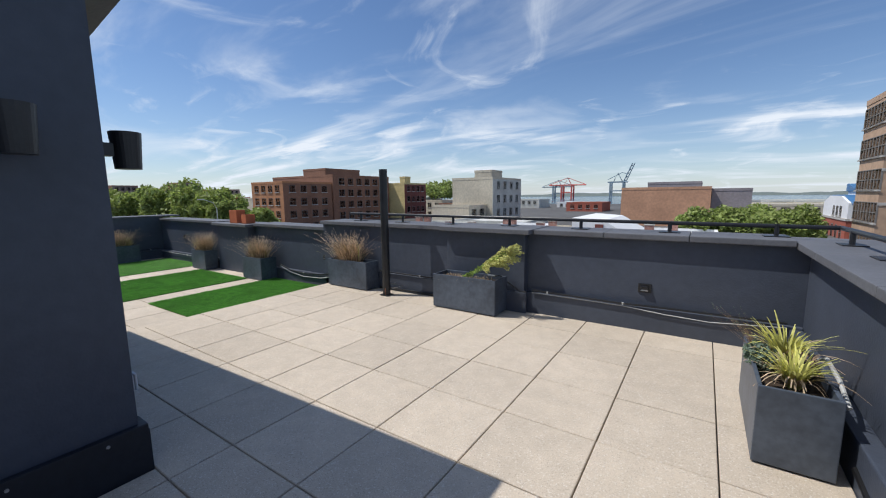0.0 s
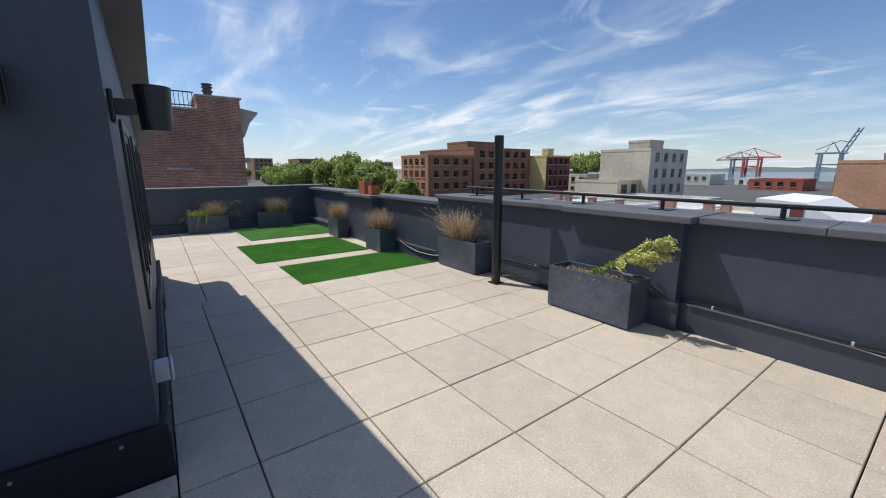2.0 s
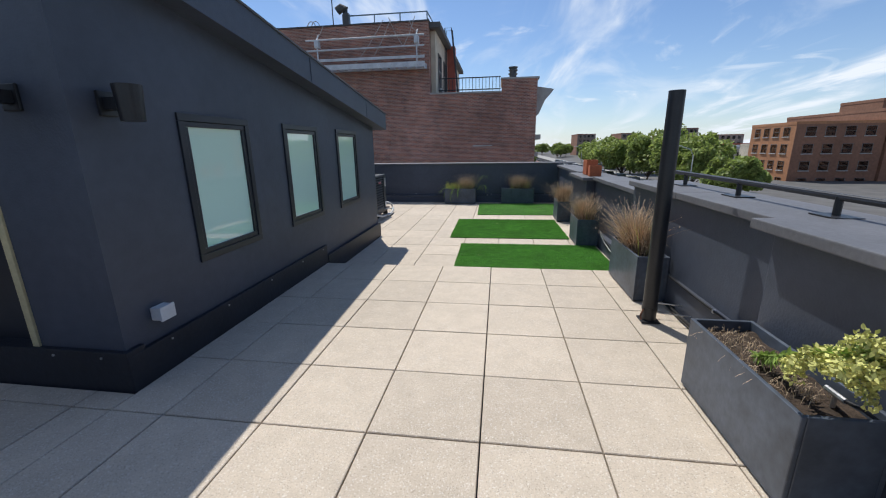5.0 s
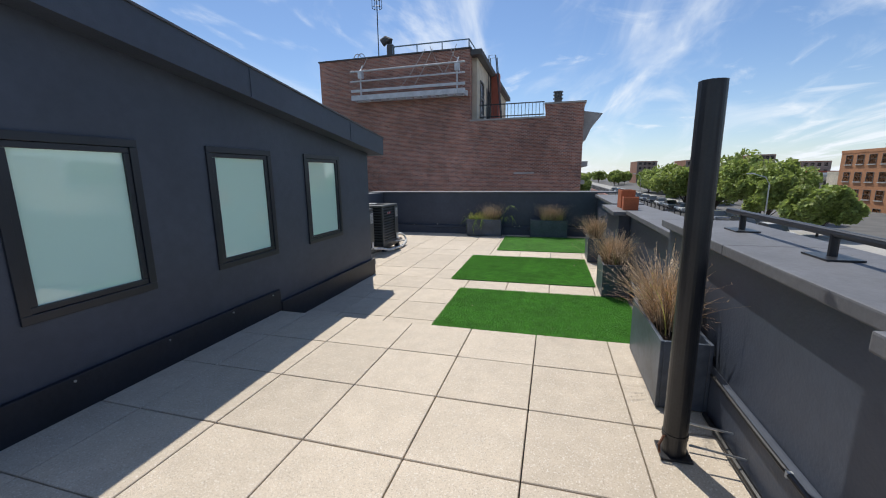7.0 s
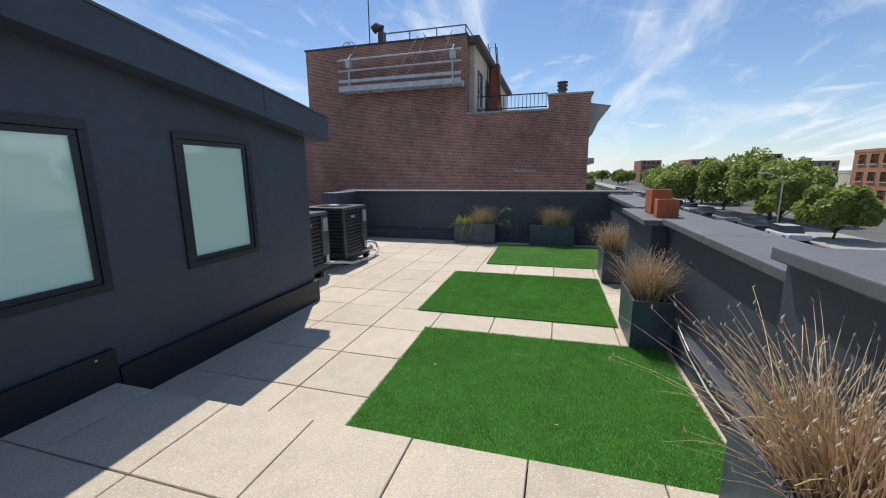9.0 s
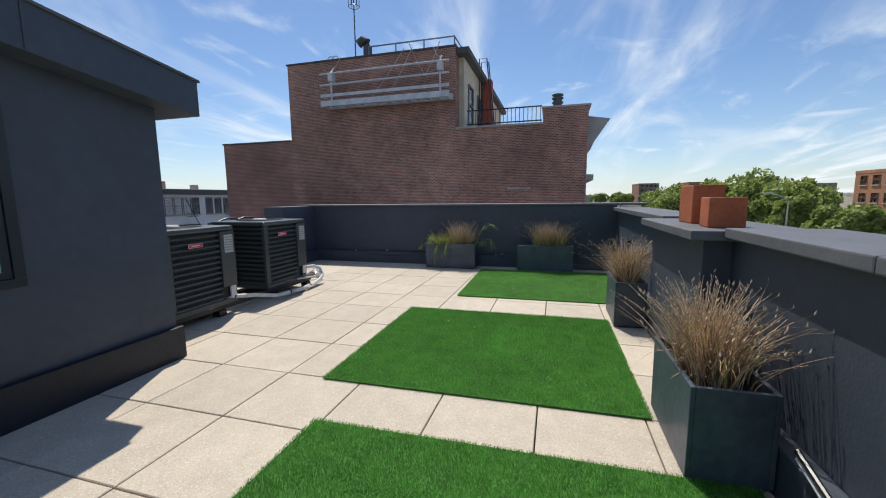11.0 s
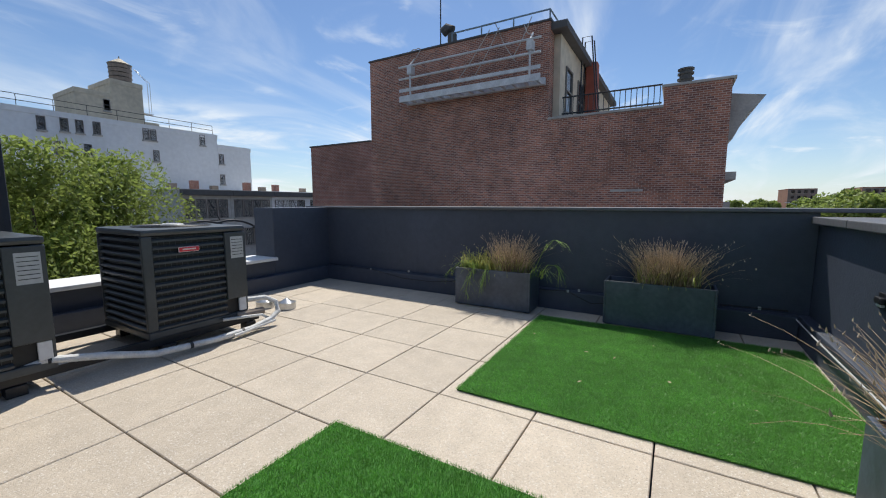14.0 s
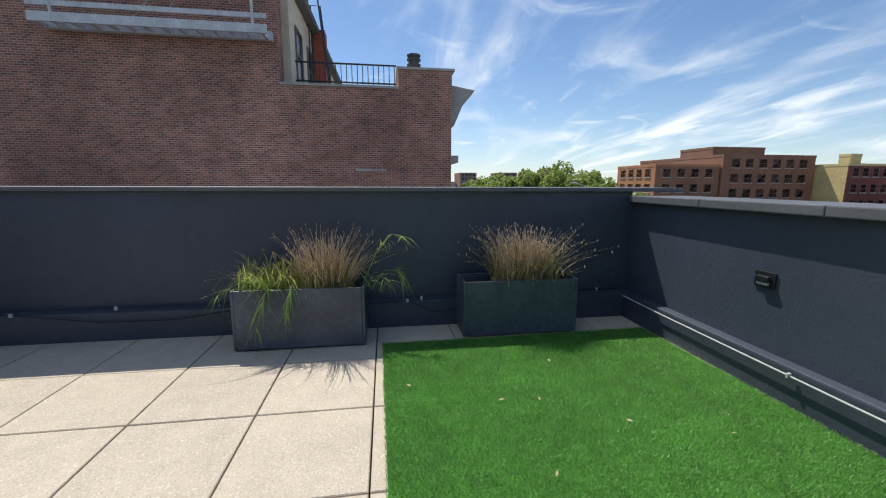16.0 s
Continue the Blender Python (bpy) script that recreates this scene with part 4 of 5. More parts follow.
for cx, cy in ((-8.62, -2.75), (-8.71, -2.49)):
    v = tagged(empty("roof_vent", (cx, cy, LOW)), "low round galvanised roof vent with a conical cap", "roof vent", "roof vents")
    bm = bmesh.new()
    bmesh.ops.create_cone(bm, cap_ends=True, segments=28, radius1=0.105, radius2=0.105, depth=0.075, matrix=Matrix.Translation((0, 0, 0.038)))
    part("drum", bm, steel_mat, v)
    bm = bmesh.new()
    bmesh.ops.create_cone(bm, cap_ends=True, segments=28, radius1=0.075, radius2=0.004, depth=0.05, matrix=Matrix.Translation((0, 0, 0.102)))
    part("conical_cap", bm, steel_mat, v)

# ---- conduits and hoses along the parapets ----


def line(name, pts, rad, mat, label, cat, clips=()):
    h = tagged(empty(name, pts[0]), label, cat)
    o = Vector(pts[0])
    part("run", tube([Vector(p) - o for p in pts], rad, 8), mat, h)
    for q in clips:
        q = Vector(q) - o
        part("clip", box(q.x - 0.008, q.x + 0.008, q.y - 0.012, q.y + 0.012, q.z - 0.014, q.z + 0.014, 0.003), clip_mat, h)


dark_pipe_label, thin_label = "black irrigation hose clipped along the parapet base", "thin grey cable strung along the parapet base"
line("irrigation_hose", [(2.98, 2.262, 0.29), (2.0, 2.262, 0.285), (1.6, 2.262, 0.275), (0.9, 2.262, 0.285), (0.55, 2.262, 0.29)], 0.012, pipe_mat, dark_pipe_label, "hose", ((1.6, 2.262, 0.275), (0.75, 2.262, 0.285)))
line("cable", [(2.98, 2.264, 0.25), (2.4, 2.264, 0.20), (2.0, 2.264, 0.215), (1.6, 2.264, 0.25), (1.0, 2.264, 0.258), (0.55, 2.264, 0.26)], 0.005, clip_mat, thin_label, "cable")
line("irrigation_hose", [(-0.78, 2.262, 0.285), (-1.4, 2.262, 0.28), (-2.0, 2.262, 0.285)], 0.012, pipe_mat, dark_pipe_label, "hose", ((-1.2, 2.262, 0.28),))
line("irrigation_hose", [(-3.100, 2.320, 0.120), (-3.550, 2.320, 0.050), (-4.050, 2.320, 0.020), (-4.450, 2.320, 0.050), (-4.770, 2.320, 0.130)], 0.012, pipe_mat, dark_pipe_label, "hose", ((-4.050, 2.322, 0.020),))
line("cable", [(-3.100, 2.322, 0.070), (-3.550, 2.322, -0.020), (-4.050, 2.322, -0.040), (-4.450, 2.322, 0.010), (-4.770, 2.322, 0.100)], 0.008, clip_mat, thin_label, "cable")
line("cable", [(-5.370, 2.322, 0.080), (-6.150, 2.322, 0.070), (-7.110, 2.322, 0.080)], 0.009, clip_mat, thin_label, "cable", ((-6.150, 2.322, 0.070),))
# Dark conduit drawn thin and pale to imitate the bright line along its top.
line("conduit", [(-7.150, 2.312, 0.020), (-8.450, 2.312, 0.015), (-9.750, 2.312, 0.020), (-10.250, 2.312, 0.030)], 0.006, clip_mat, "conduit along the parapet base, coloured pale for the light on its top", "conduit", ((-7.950, 2.312, 0.018), (-8.750, 2.312, 0.017)))
line("irrigation_hose", [(-10.255, 2.250, 0.100), (-10.255, 1.750, 0.095)], 0.009, pipe_mat, dark_pipe_label, "hose", ((-10.255, 2.050, 0.098),))
line("cable", [(-10.255, 0.770, -0.030), (-10.255, 0.600, -0.050), (-10.255, 0.450, 0.010), (-10.255, 0.350, 0.060), (-10.255, 0.100, 0.045), (-10.255, 0.020, 0.050)], 0.0045, pipe_mat, thin_label, "cable", ((-10.255, 0.350, 0.060), (-10.255, 0.470, 0.080)))
line("cable", [(-10.255, -0.920, 0.050), (-10.255, -1.450, -0.020), (-10.255, -1.950, -0.020), (-10.255, -2.550, 0.065), (-10.255, -3.400, 0.075)], 0.0045, pipe_mat, thin_label, "cable", ((-10.255, -2.550, 0.065), (-10.255, -1.850, 0.090)))
line("irrigation_hose", [(3.0, 0.3, 0.10), (3.0, -0.3, 0.03), (3.0, -1.2, 0.03)], 0.018, pipe_mat, dark_pipe_label, "hose")
line("irrigation_hose", [(0.26, 2.17, 0.38), (0.34, 2.16, 0.34), (0.42, 2.17, 0.28), (0.5, 2.19, 0.275)], 0.010, pipe_mat, dark_pipe_label, "hose")
line("planter_hose", [(2.96, 1.02, 0.40), (2.965, 0.85, 0.47), (2.97, 0.6, 0.44), (2.98, 0.42, 0.36)], 0.012, clip_mat, "grey rubber hose lying in the planter", "hose")
line("conduit", [(-0.9, 2.262, 0.035), (-1.6, 2.25, 0.03), (-2.0, 2.25, 0.03)], 0.016, pipe_mat, "black conduit lying along the wall foot", "conduit")

# neighbour's black chimney block beyond the low parapet
blk = tagged(empty("chimney_block", (-6.15, -3.80, LOW)), "black-coated chimney block with rounded corners behind the condensers", "chimney")
part("stack", box(-0.62, 0.66, -0.6, 0.52, -0.055, 1.92, 0.05), membrane_mat, blk)
part("clay_flue", box(-0.36, 0.6, -0.5, 0.19, 1.92, 2.30, 0.02), wood_grey, blk, "tan weathered flue on top")
for k in range(13):
    part("mesh_wire", box(-0.36 + 0.075 * k, -0.352 + 0.075 * k, 0.165, 0.173, 2.30, 2.52), steel_mat, blk)
for k in range(5):
    part("mesh_wire", box(-0.36, 0.56, 0.174, 0.180, 2.32 + 0.045 * k, 2.326 + 0.045 * k), steel_mat, blk)
part("flue_lid", box(-0.46, 0.66, -0.56, 0.30, 2.521, 2.55, 0.008), steel_mat, blk)
# roof ladder hoops outside the low parapet
lad = tagged(empty("roof_ladder", (-8.70, -4.20, LOW)), "curved grey metal handrails of a roof ladder", "ladder")
for dx in (0.0, 0.40):
    pts = [(dx - 0.45 + 0.65 * math.cos(a), -0.02, 0.35 + 0.62 * math.sin(a)) for a in np.linspace(0.0, 2.4, 14)]
    part("handrail", tube([(dx + 0.2, -0.02, -4.0)] + pts, 0.016, 8), metal_black, lad)
for k in range(12):
    part("rung", tube([(0.2, -0.02, -3.6 + 0.3 * k), (0.6, -0.02, -3.6 + 0.3 * k)], 0.012, 6), metal_black, lad)

# ---- the city round the terrace ----
GR, ST = -7.2, -5.2
tagged(part("ground", box(-1500, 1500, -1200, 1400, ST - 3.0, ST), ground_mat), "grey city ground reaching the horizon", "ground", kind="structure")
tagged(part("road", box(-420, 120, 9, 24, ST - 0.5, ST + 0.02), asphalt), "grey asphalt avenue below the terrace", "road", kind="structure")
for y0, y1 in ((4.5, 9), (24, 30)):
    tagged(part("pavement", box(-420, 120, y0, y1, ST - 0.5, ST + 0.15), pavement_mat), "concrete pavement beside the avenue", "pavement", kind="structure")
tagged(part("water", box(-1400, 1400, 260, 1300, ST - 0.4, ST + 0.1), water_mat), "blue harbour water far off", "water", kind="structure")
base = tagged(empty("own_building", (0, 0, GR)), "masonry walls of the building under the terrace", "building", kind="structure")
part("building_wall", box(-10.89, 3.54, -6.0, 2.81, 0.0, -GR - 0.452), brick_plain, base)

WINDOWS = {}


def window_meshes(w, h):
    key = (w, h)
    if key not in WINDOWS:
        fr = bmesh.new()
        t = 0.06
        for x0, x1, z0, z1 in ((-w / 2 - t, w / 2 + t, -t, 0.0), (-w / 2 - t, w / 2 + t, h, h + t), (-w / 2 - t, -w / 2, 0, h), (w / 2, w / 2 + t, 0, h), (-w / 2, w / 2, h * 0.48, h * 0.52)):
            add_box(fr, x0, x1, -0.06, 0.05, z0, z1)
        sill = box(-w / 2 - 0.14, w / 2 + 0.14, -0.16, 0.02, -t - 0.14, -t - 0.002)
        WINDOWS[key] = (mesh_of("window", fr, far_frame), mesh_of("sill", sill, stone_trim), mesh_of("pane", box(-w / 2, w / 2, 0.0, 0.02, 0, h), glass_far))
    return WINDOWS[key]


def put_window(host, x, y, z, rz, w, h):
    fm, sm, pm = window_meshes(w, h)
    wo = new("window", fm)
    wo.parent = host
    wo.matrix_local = pose(x, y, z, 0, 0, rz)
    for nm, me in (("sill", sm), ("pane", pm)):
        pn = new(nm, me)
        pn.parent = wo


def building(name, label, x0, x1, y0, y1, z1, wall_mat, roof_mat=tarroof, faces="", cols=4, floors=4, win=(1.3, 1.6), top_gap=0.9, pitch=3.0, z0=GR, cat="building", second=None, margin=0.12):
    """A block with parapet, roof and windows on the named faces (s, e, n, w)."""
    cx, cy = (x0 + x1) / 2, (y0 + y1) / 2
    b = tagged(empty(name, (cx, cy, z0)), label, cat)
    w, d, h = (x1 - x0) / 2, (y1 - y0) / 2, z1 - z0
    part("wall", box(-w, w, -d, d, 0, h - 0.5), wall_mat, b)
    if second is not None:
        part("side_wall", box(w + 0.01, w + 0.12, -d, d, 0, h - 0.45), second, b)
    par = bmesh.new()
    for a in ((-w - 0.05, w + 0.05, -d - 0.05, -d + 0.25), (-w - 0.05, w + 0.05, d - 0.25, d + 0.05), (-w - 0.05, -w + 0.25, -d + 0.25, d - 0.25), (w - 0.25, w + 0.05, -d + 0.25, d - 0.25)):
        add_box(par, a[0], a[1], a[2], a[3], h - 0.5, h)
    part("parapet", par, wall_mat, b)
    part("roof", box(-w + 0.26, w - 0.26, -d + 0.26, d - 0.26, h - 0.5, h - 0.38), roof_mat, b)
    off = 0.12 if second is not None else 0.0
    for fc in faces:
        length = 2 * w if fc in "sn" else 2 * d
        for k in range(cols):
            u = -length / 2 * (1 - margin) + (k + 0.5) * length * (1 - margin) / cols
            for q in range(floors):
                z = h - top_gap - win[1] - q * pitch
                if z < 0.5:
                    continue
                if fc == "s":
                    put_window(b, u, -d - 0.0, z, 0, *win)
                elif fc == "n":
                    put_window(b, u, d, z, 180, *win)
                elif fc == "e":
                    put_window(b, w + off, u, z, 90, *win)
                else:
                    put_window(b, -w, u, z, -90, *win)
    return b


# The shade on the east face is put in as a browner side wall.
building("apartment_building", "orange brick apartment building with small windows, east side coloured darker as shade", -88.5, -76.2, 51.2, 64.9, 4.9, orange_wall, faces="se", cols=4, floors=4, win=(1.5, 1.5), pitch=2.9, second=brown_and_shade_wall)
building("apartment_building", "tall brown brick apartment building with many windows", -101, -75.7, 65.1, 86, 6.9, brown_and_shade_wall, faces="e", cols=6, floors=4, win=(1.7, 1.6), pitch=2.9)
building("roof_bulkhead", "brown brick bulkhead on top of the apartments", -89, -80, 66.5, 78.6, 8.7, brown_and_shade_wall, z0=6.9, cat="bulkhead")
building("corner_building", "yellow stucco building with a maroon brick side", -77, -70.2, 86.5, 96.8, 5.1, yellow_wall, faces="e", cols=4, floors=3, win=(1.3, 1.5), second=maroon_wall)
building("roof_bulkhead", "yellow stucco bulkhead on a roof", -73.5, -71.5, 88.5, 91, 7.0, yellow_wall, z0=5.1, cat="bulkhead")
building("stucco_building", "beige and grey stucco apartment building with balconies", -45.7, -35.6, 73.7, 89, 5.2, beige_wall, faces="e", cols=4, floors=4, win=(1.2, 1.5), second=grey_wall)
building("roof_bulkhead", "beige stucco bulkhead on the stucco building", -42.4, -38.1, 78.1, 83.7, 7.0, beige_wall, z0=5.2, cat="bulkhead")
building("low_annex", "low beige stucco annex with a flat roof", -46, -37, 66, 73.6, -0.6, cream_wall, faces="e", cols=2, floors=2, win=(1.8, 1.6))
building("low_annex", "low grey stucco house with a white roof", -36, -22, 58, 70, -3.0, grey_wall, pale_roof, faces="s", cols=4, floors=1)
building("warehouse", "long tan stucco warehouse with a blank wall", -12.4, 3.2, 87.5, 118, 2.6, tan_wall, tarroof)
building("warehouse", "mauve metal-clad warehouse block beside the tan wall", 3.3, 9.5, 90, 118, 2.2, mauve_wall, tarroof)
building("warehouse", "mauve upper storey on the tan warehouse", -8.5, 1.5, 96, 112, 3.8, mauve_wall, z0=2.6)
# low roofs across the avenue
rr = random.Random(8)
for k, (x0, x1, z, m) in enumerate(((-34, -27, -2.6, grey_wall), (-26.9, -21, -2.9, cream_wall), (-20.9, -14.5, -2.5, white_wall), (-14.4, -9.2, -2.7, cream_wall), (-3.2, 3.6, -2.6, white_wall))):
    h = building("row_house", "low row house with a pale flat roof", x0, x1, 38, 50, z, m, pale_roof, faces="s", cols=3, floors=2, win=(1.0, 1.6))
    for q in range(2):
        px, py = rr.uniform(x0 + 1, x1 - 1), rr.uniform(39.5, 45)
        ch = tagged(empty("chimney_stack", (px, py, z - 0.38)), "brick chimney stack on a pale roof", "chimney", "row house chimneys")
        part("stack", box(-0.4, 0.4, -0.35, 0.35, 0, 1.3, 0.02), brick_plain, ch)
        part("cap", box(-0.46, 0.46, -0.41, 0.41, 1.301, 1.42, 0.02), stone_trim, ch)
gb = tagged(empty("gabled_bulkhead", (-6.2, 39, GR)), "white stucco house end with a sloping gable", "building")
part("wall", prism([(-2.9, 0), (-2.9, 6.2), (0.2, 6.0), (2.9, 4.4), (2.9, 0)], "y", -0.0, 11.0), white_wall, gb)
part("door", box(-0.6, 0.2, -0.06, -0.005, 3.9, 5.6), maroon_wall, gb)
# tan tower, blue-roofed house, trees to the north-east
tw = building("apartment_tower", "tan brick apartment tower with banded windows", 14.7, 33.5, 46.6, 53, 10.0, tanbrick, faces="sw", cols=7, floors=6, win=(1.5, 1.7), pitch=2.9)
for q in range(6):
    part("stone_band", box(-9.45, 9.45, -3.26, -3.205, 16.1 - q * 2.9, 16.35 - q * 2.9), stone_trim, tw)
bh = tagged(empty("blue_roofed_house", (18.4, 72.0, GR)), "red brick and white house with a blue metal roof", "house")
part("wall", box(0, 14, 0, 13.4, 0, 4.6), red_wall, bh)
part("upper_wall", box(0.05, 13.9, 0.05, 13.3, 4.9, 6.8), white_wall, bh)
part("belt_course", box(-0.12, 14.1, -0.12, 13.5, 4.601, 4.898), stone_trim, bh)
part("gable_end", prism([(0.06, 6.801), (0.06, 7.0), (4.0, 7.95), (10.0, 7.95), (13.2, 7.0), (13.2, 6.801)], "x", 0.05, 0.35), white_wall, bh)
part("roof", prism([(-0.4, 6.81), (-0.4, 6.98), (4.0, 8.1), (10.0, 8.1), (13.7, 6.98), (13.7, 6.81)], "x", 0.36, 14.3), blue_roof, bh)
part("roof_storey", box(1.9, 9.0, 4.4, 9.6, 8.101, 8.6), white_wall, bh)
part("storey_roof", prism([(4.2, 8.601), (4.2, 8.75), (9.4, 9.75), (9.8, 9.6), (9.8, 8.601)], "x", 1.7, 9.4), blue_roof, bh)
for u in (1.6, 4.2, 6.8, 9.4):
    put_window(bh, u, 0.0, 1.9, 0, 1.3, 1.9)
    put_window(bh, u, 0.05, 5.2, 0, 1.1, 1.3)
for u in (2.2, 4.4, 6.6, 8.8, 11.0):
    put_window(bh, 0.0, u, 2.0, -90, 0.9, 1.8)
for u in (3.4, 5.2, 7.0):
    put_window(bh, 0.05, u, 5.2, -90, 0.8, 1.3)
building("low_warehouse", "low tan shed with a pale roof near the water", 8, 34, 130, 150, -1.7, cream_wall, pale_roof, faces="s", cols=8, floors=1, win=(1.6, 0.9))
building("low_warehouse", "long low shed with a pale green roof near the water", 20, 75, 165, 190, -1.4, grey_wall, pale_roof)


def tree(at, height, crown_r, seed, label="green leafy street tree", leaf=0.3, count=110, crown_low=0.35, n_clumps=26, squash=0.8):
    t = tagged(empty("tree", at), label, "tree", "city trees")
    r = random.Random(seed)
    bm = bmesh.new()
    th = height * crown_low
    add_tube(bm, [(0, 0, -0.1), (0.05, 0, th * 0.5), (0.0, 0.1, th), (0.1, 0.0, height * 0.7)], 0.03 * height, 8, 0.01 * height)
    clumps = []
    for k in range(n_clumps):
        a, e = r.uniform(0, 6.28), r.uniform(-0.5, 1.0)
        q = r.uniform(0.35, 0.95)
        c = Vector((math.cos(a) * math.cos(e) * crown_r * q, math.sin(a) * math.cos(e) * crown_r * q, height * (0.5 + crown_low / 2) + math.sin(e) * (height * (1 - crown_low) / 2) * q * 1.05))
        clumps.append((c, crown_r * r.uniform(0.22, 0.42)))
        if k < 9:
            add_tube(bm, [(0, 0.05, th * r.uniform(0.75, 1.2)), tuple(c * 0.5 + Vector((0, 0, th * 0.5))), tuple(c)], 0.011 * height, 6, 0.003 * height)
    part("trunk", bm, bark_mat, t)
    v, f = leaf_cards(r, clumps, leaf, count, 1.0, squash)
    raw_mesh("crown", v, f, tree_leaf, t, "stuff")
    return t


for k, (x, y, h, cr) in enumerate(((2.0, 52, 6.0, 2.6), (5.5, 51, 6.3, 2.9), (9.5, 52, 6.0, 2.9), (7.5, 57, 6.4, 3.0))):
    tree((x, y, ST), h - 1.3, cr, 60 + k, leaf=0.22, count=220, crown_low=0.2, n_clumps=32)
for k, (x, y, h, cr) in enumerate(((-72, 26.5, 9.8, 4.6), (-64, 29.2, 10.4, 5.2), (-47, 27.0, 6.6, 2.6), (-80, 24.5, 9.4, 4.4), (-58, 27.5, 8.0, 3.0), (-96, 31, 9.5, 5), (-118, 32, 9.0, 5), (-108, 6.5, 8.4, 4.0), (-140, 36, 9.5, 6))):
    tree((x, y, ST + 0.15), h - 1.9, cr, 80 + k, leaf=0.30, count=330, crown_low=0.14, n_clumps=46)
tree((-82, 122, ST), 11.8, 7.0, 95, leaf=0.5)
tree((-10.2, -16.6, GR), 10.3, 3.9, 97, "dense green tree rising beside the terrace", leaf=0.085, count=900, n_clumps=60, crown_low=0.3)
for k in range(14):
    tree((-150 - 22 * k + (k % 3) * 8, 33 + (k % 4) * 14 - 10 * (k % 2), ST), 6.6 + (k % 3), 4.5, 120 + k, leaf=0.5, count=120, crown_low=0.1)

# far blocks to the west, south-west and north-west
mats = (rowgrey, cream_wall, brown_and_shade_wall, red_wall, white_wall, grey_wall)
for k in range(44):
    x = -104 - 8 * k + rr.uniform(-4, 4)
    y = rr.choice((1, 1, -1)) * 1.0
    yy = 44 + rr.uniform(0, 30) + (k % 5) * 14 if y > 0 else -6 - rr.uniform(0, 30) - (k % 5) * 8
    building("far_building", "distant city block with a flat roof", x - rr.uniform(5, 9), x + rr.uniform(5, 9), yy, yy + rr.uniform(10, 18), rr.uniform(-2.5, 1.6) + (3.5 if k % 9 == 4 else 0), mats[k % 6], faces="e", cols=3, floors=2, win=(1.4, 1.5))
for k, (x, y, w, z) in enumerate(((-236, 70, 10, 7.5), (-228, 88, 8, 6.2), (-250, 105, 9, 10), (-240, 120, 12, 6), (-300, 60, 12, 9))):
    building("far_tower", "distant brown apartment block on the skyline", x - w, x + w, y - w / 2, y + w / 2, z, brown_and_shade_wall, faces="e", cols=4, floors=4, win=(1.4, 1.5), second=flat("skyline_brick", (0.27, 0.21, 0.18)))
for k in range(18):
    x = -44 - 16 * k
    building("far_building", "distant city block with a flat roof", x - 14, x, -70 - (k % 3) * 14 - k * 3, -56 - (k % 3) * 10 - k * 3, 1.2 + (k % 4) * 0.9, mats[(k * 5) % 6], pale_roof, faces="ne", cols=4, floors=2, win=(1.2, 1.6))

fill = random.Random(19)
for k in range(3, 26):
    tree((-82 - 11 * k + fill.uniform(-4, 4), 34 + fill.uniform(0, 14) + 2.2 * k * fill.random(), ST), fill.uniform(4.5, 7.0), fill.uniform(3, 4.6), 200 + k, leaf=0.4, count=150, crown_low=0.2)
for k in range(12):
    building("far_building", "distant city block with a flat roof", -66 - 15 * k, -56 - 15 * k, 98 + (k % 3) * 9, 110 + (k % 3) * 9, -1.0 + (k % 4) * 0.8, mats[(k * 5 + 2) % 6], pale_roof, faces="es", cols=3, floors=2, win=(1.3, 1.5))
for k in range(14):
    building("far_building", "distant low building by the harbour", -110 + 17 * k, -97 + 17 * k, 150 + (k % 4) * 14, 165 + (k % 4) * 14, -2.6 + (k % 3) * 0.8, mats[(k * 5 + 1) % 6], pale_roof, faces="s", cols=4, floors=1, win=(1.3, 1.3))

# avenue: fence, lamps, cars, parasol


def car(x, y, mat, rz=0):
    c = tagged(empty("car", (x, y, ST + 0.02), rz), "parked car beside the avenue", "car", "parked cars")
    part("body", box(-2.2, 2.2, -0.9, 0.9, 0.28, 0.85, 0.14), mat, c)
    cab = prism([(-1.7, 0.83), (-1.25, 1.42), (0.55, 1.45), (1.25, 0.83)], "y", -0.78, 0.78)
    part("cabin", cab, glass_far, c)
    part("roof_panel", box(-1.2, 0.5, -0.74, 0.74, 1.452, 1.49, 0.01), mat, c)
    for wx in (-1.35, 1.4):
        for wy in (-0.86, 0.86):
            bm = bmesh.new()
            bmesh.ops.create_cone(bm, cap_ends=True, segments=14, radius1=0.33, radius2=0.33, depth=0.2, matrix=Matrix.Translation((wx, wy, 0.33)) @ Matrix.Rotation(math.pi / 2, 4, "X"))
            part("wheel", bm, tyre_mat, c)
    return c


cm = (car_white, car_dark, car_grey, car_dark, car_white, car_grey)
for k in range(16):
    car(-46 - 7.3 * k + rr.uniform(-0.6, 0.6), 22.9, cm[k % 6])
for k in range(9):
    car(-60 - 11.0 * k + rr.uniform(-2, 2), 10.2, cm[(k * 2 + 1) % 6], 180)
fen = tagged(empty("street_fence", (-90, 16.2, ST)), "dark metal fence along the middle of the avenue", "fence")
for k in range(60):
    part("post", box(-75 + 2.5 * k - 0.06, -75 + 2.5 * k + 0.06, -0.06, 0.06, 0, 2.2), metal_black, fen)
for z in (0.3, 1.2, 2.1):
    part("fence_rail", box(-75, 72.5, -0.03, 0.03, z, z + 0.07), metal_black, fen)
part("kerb_wall", box(-75, 75, -0.6, -0.2, 0, 0.9), brick_plain, fen)
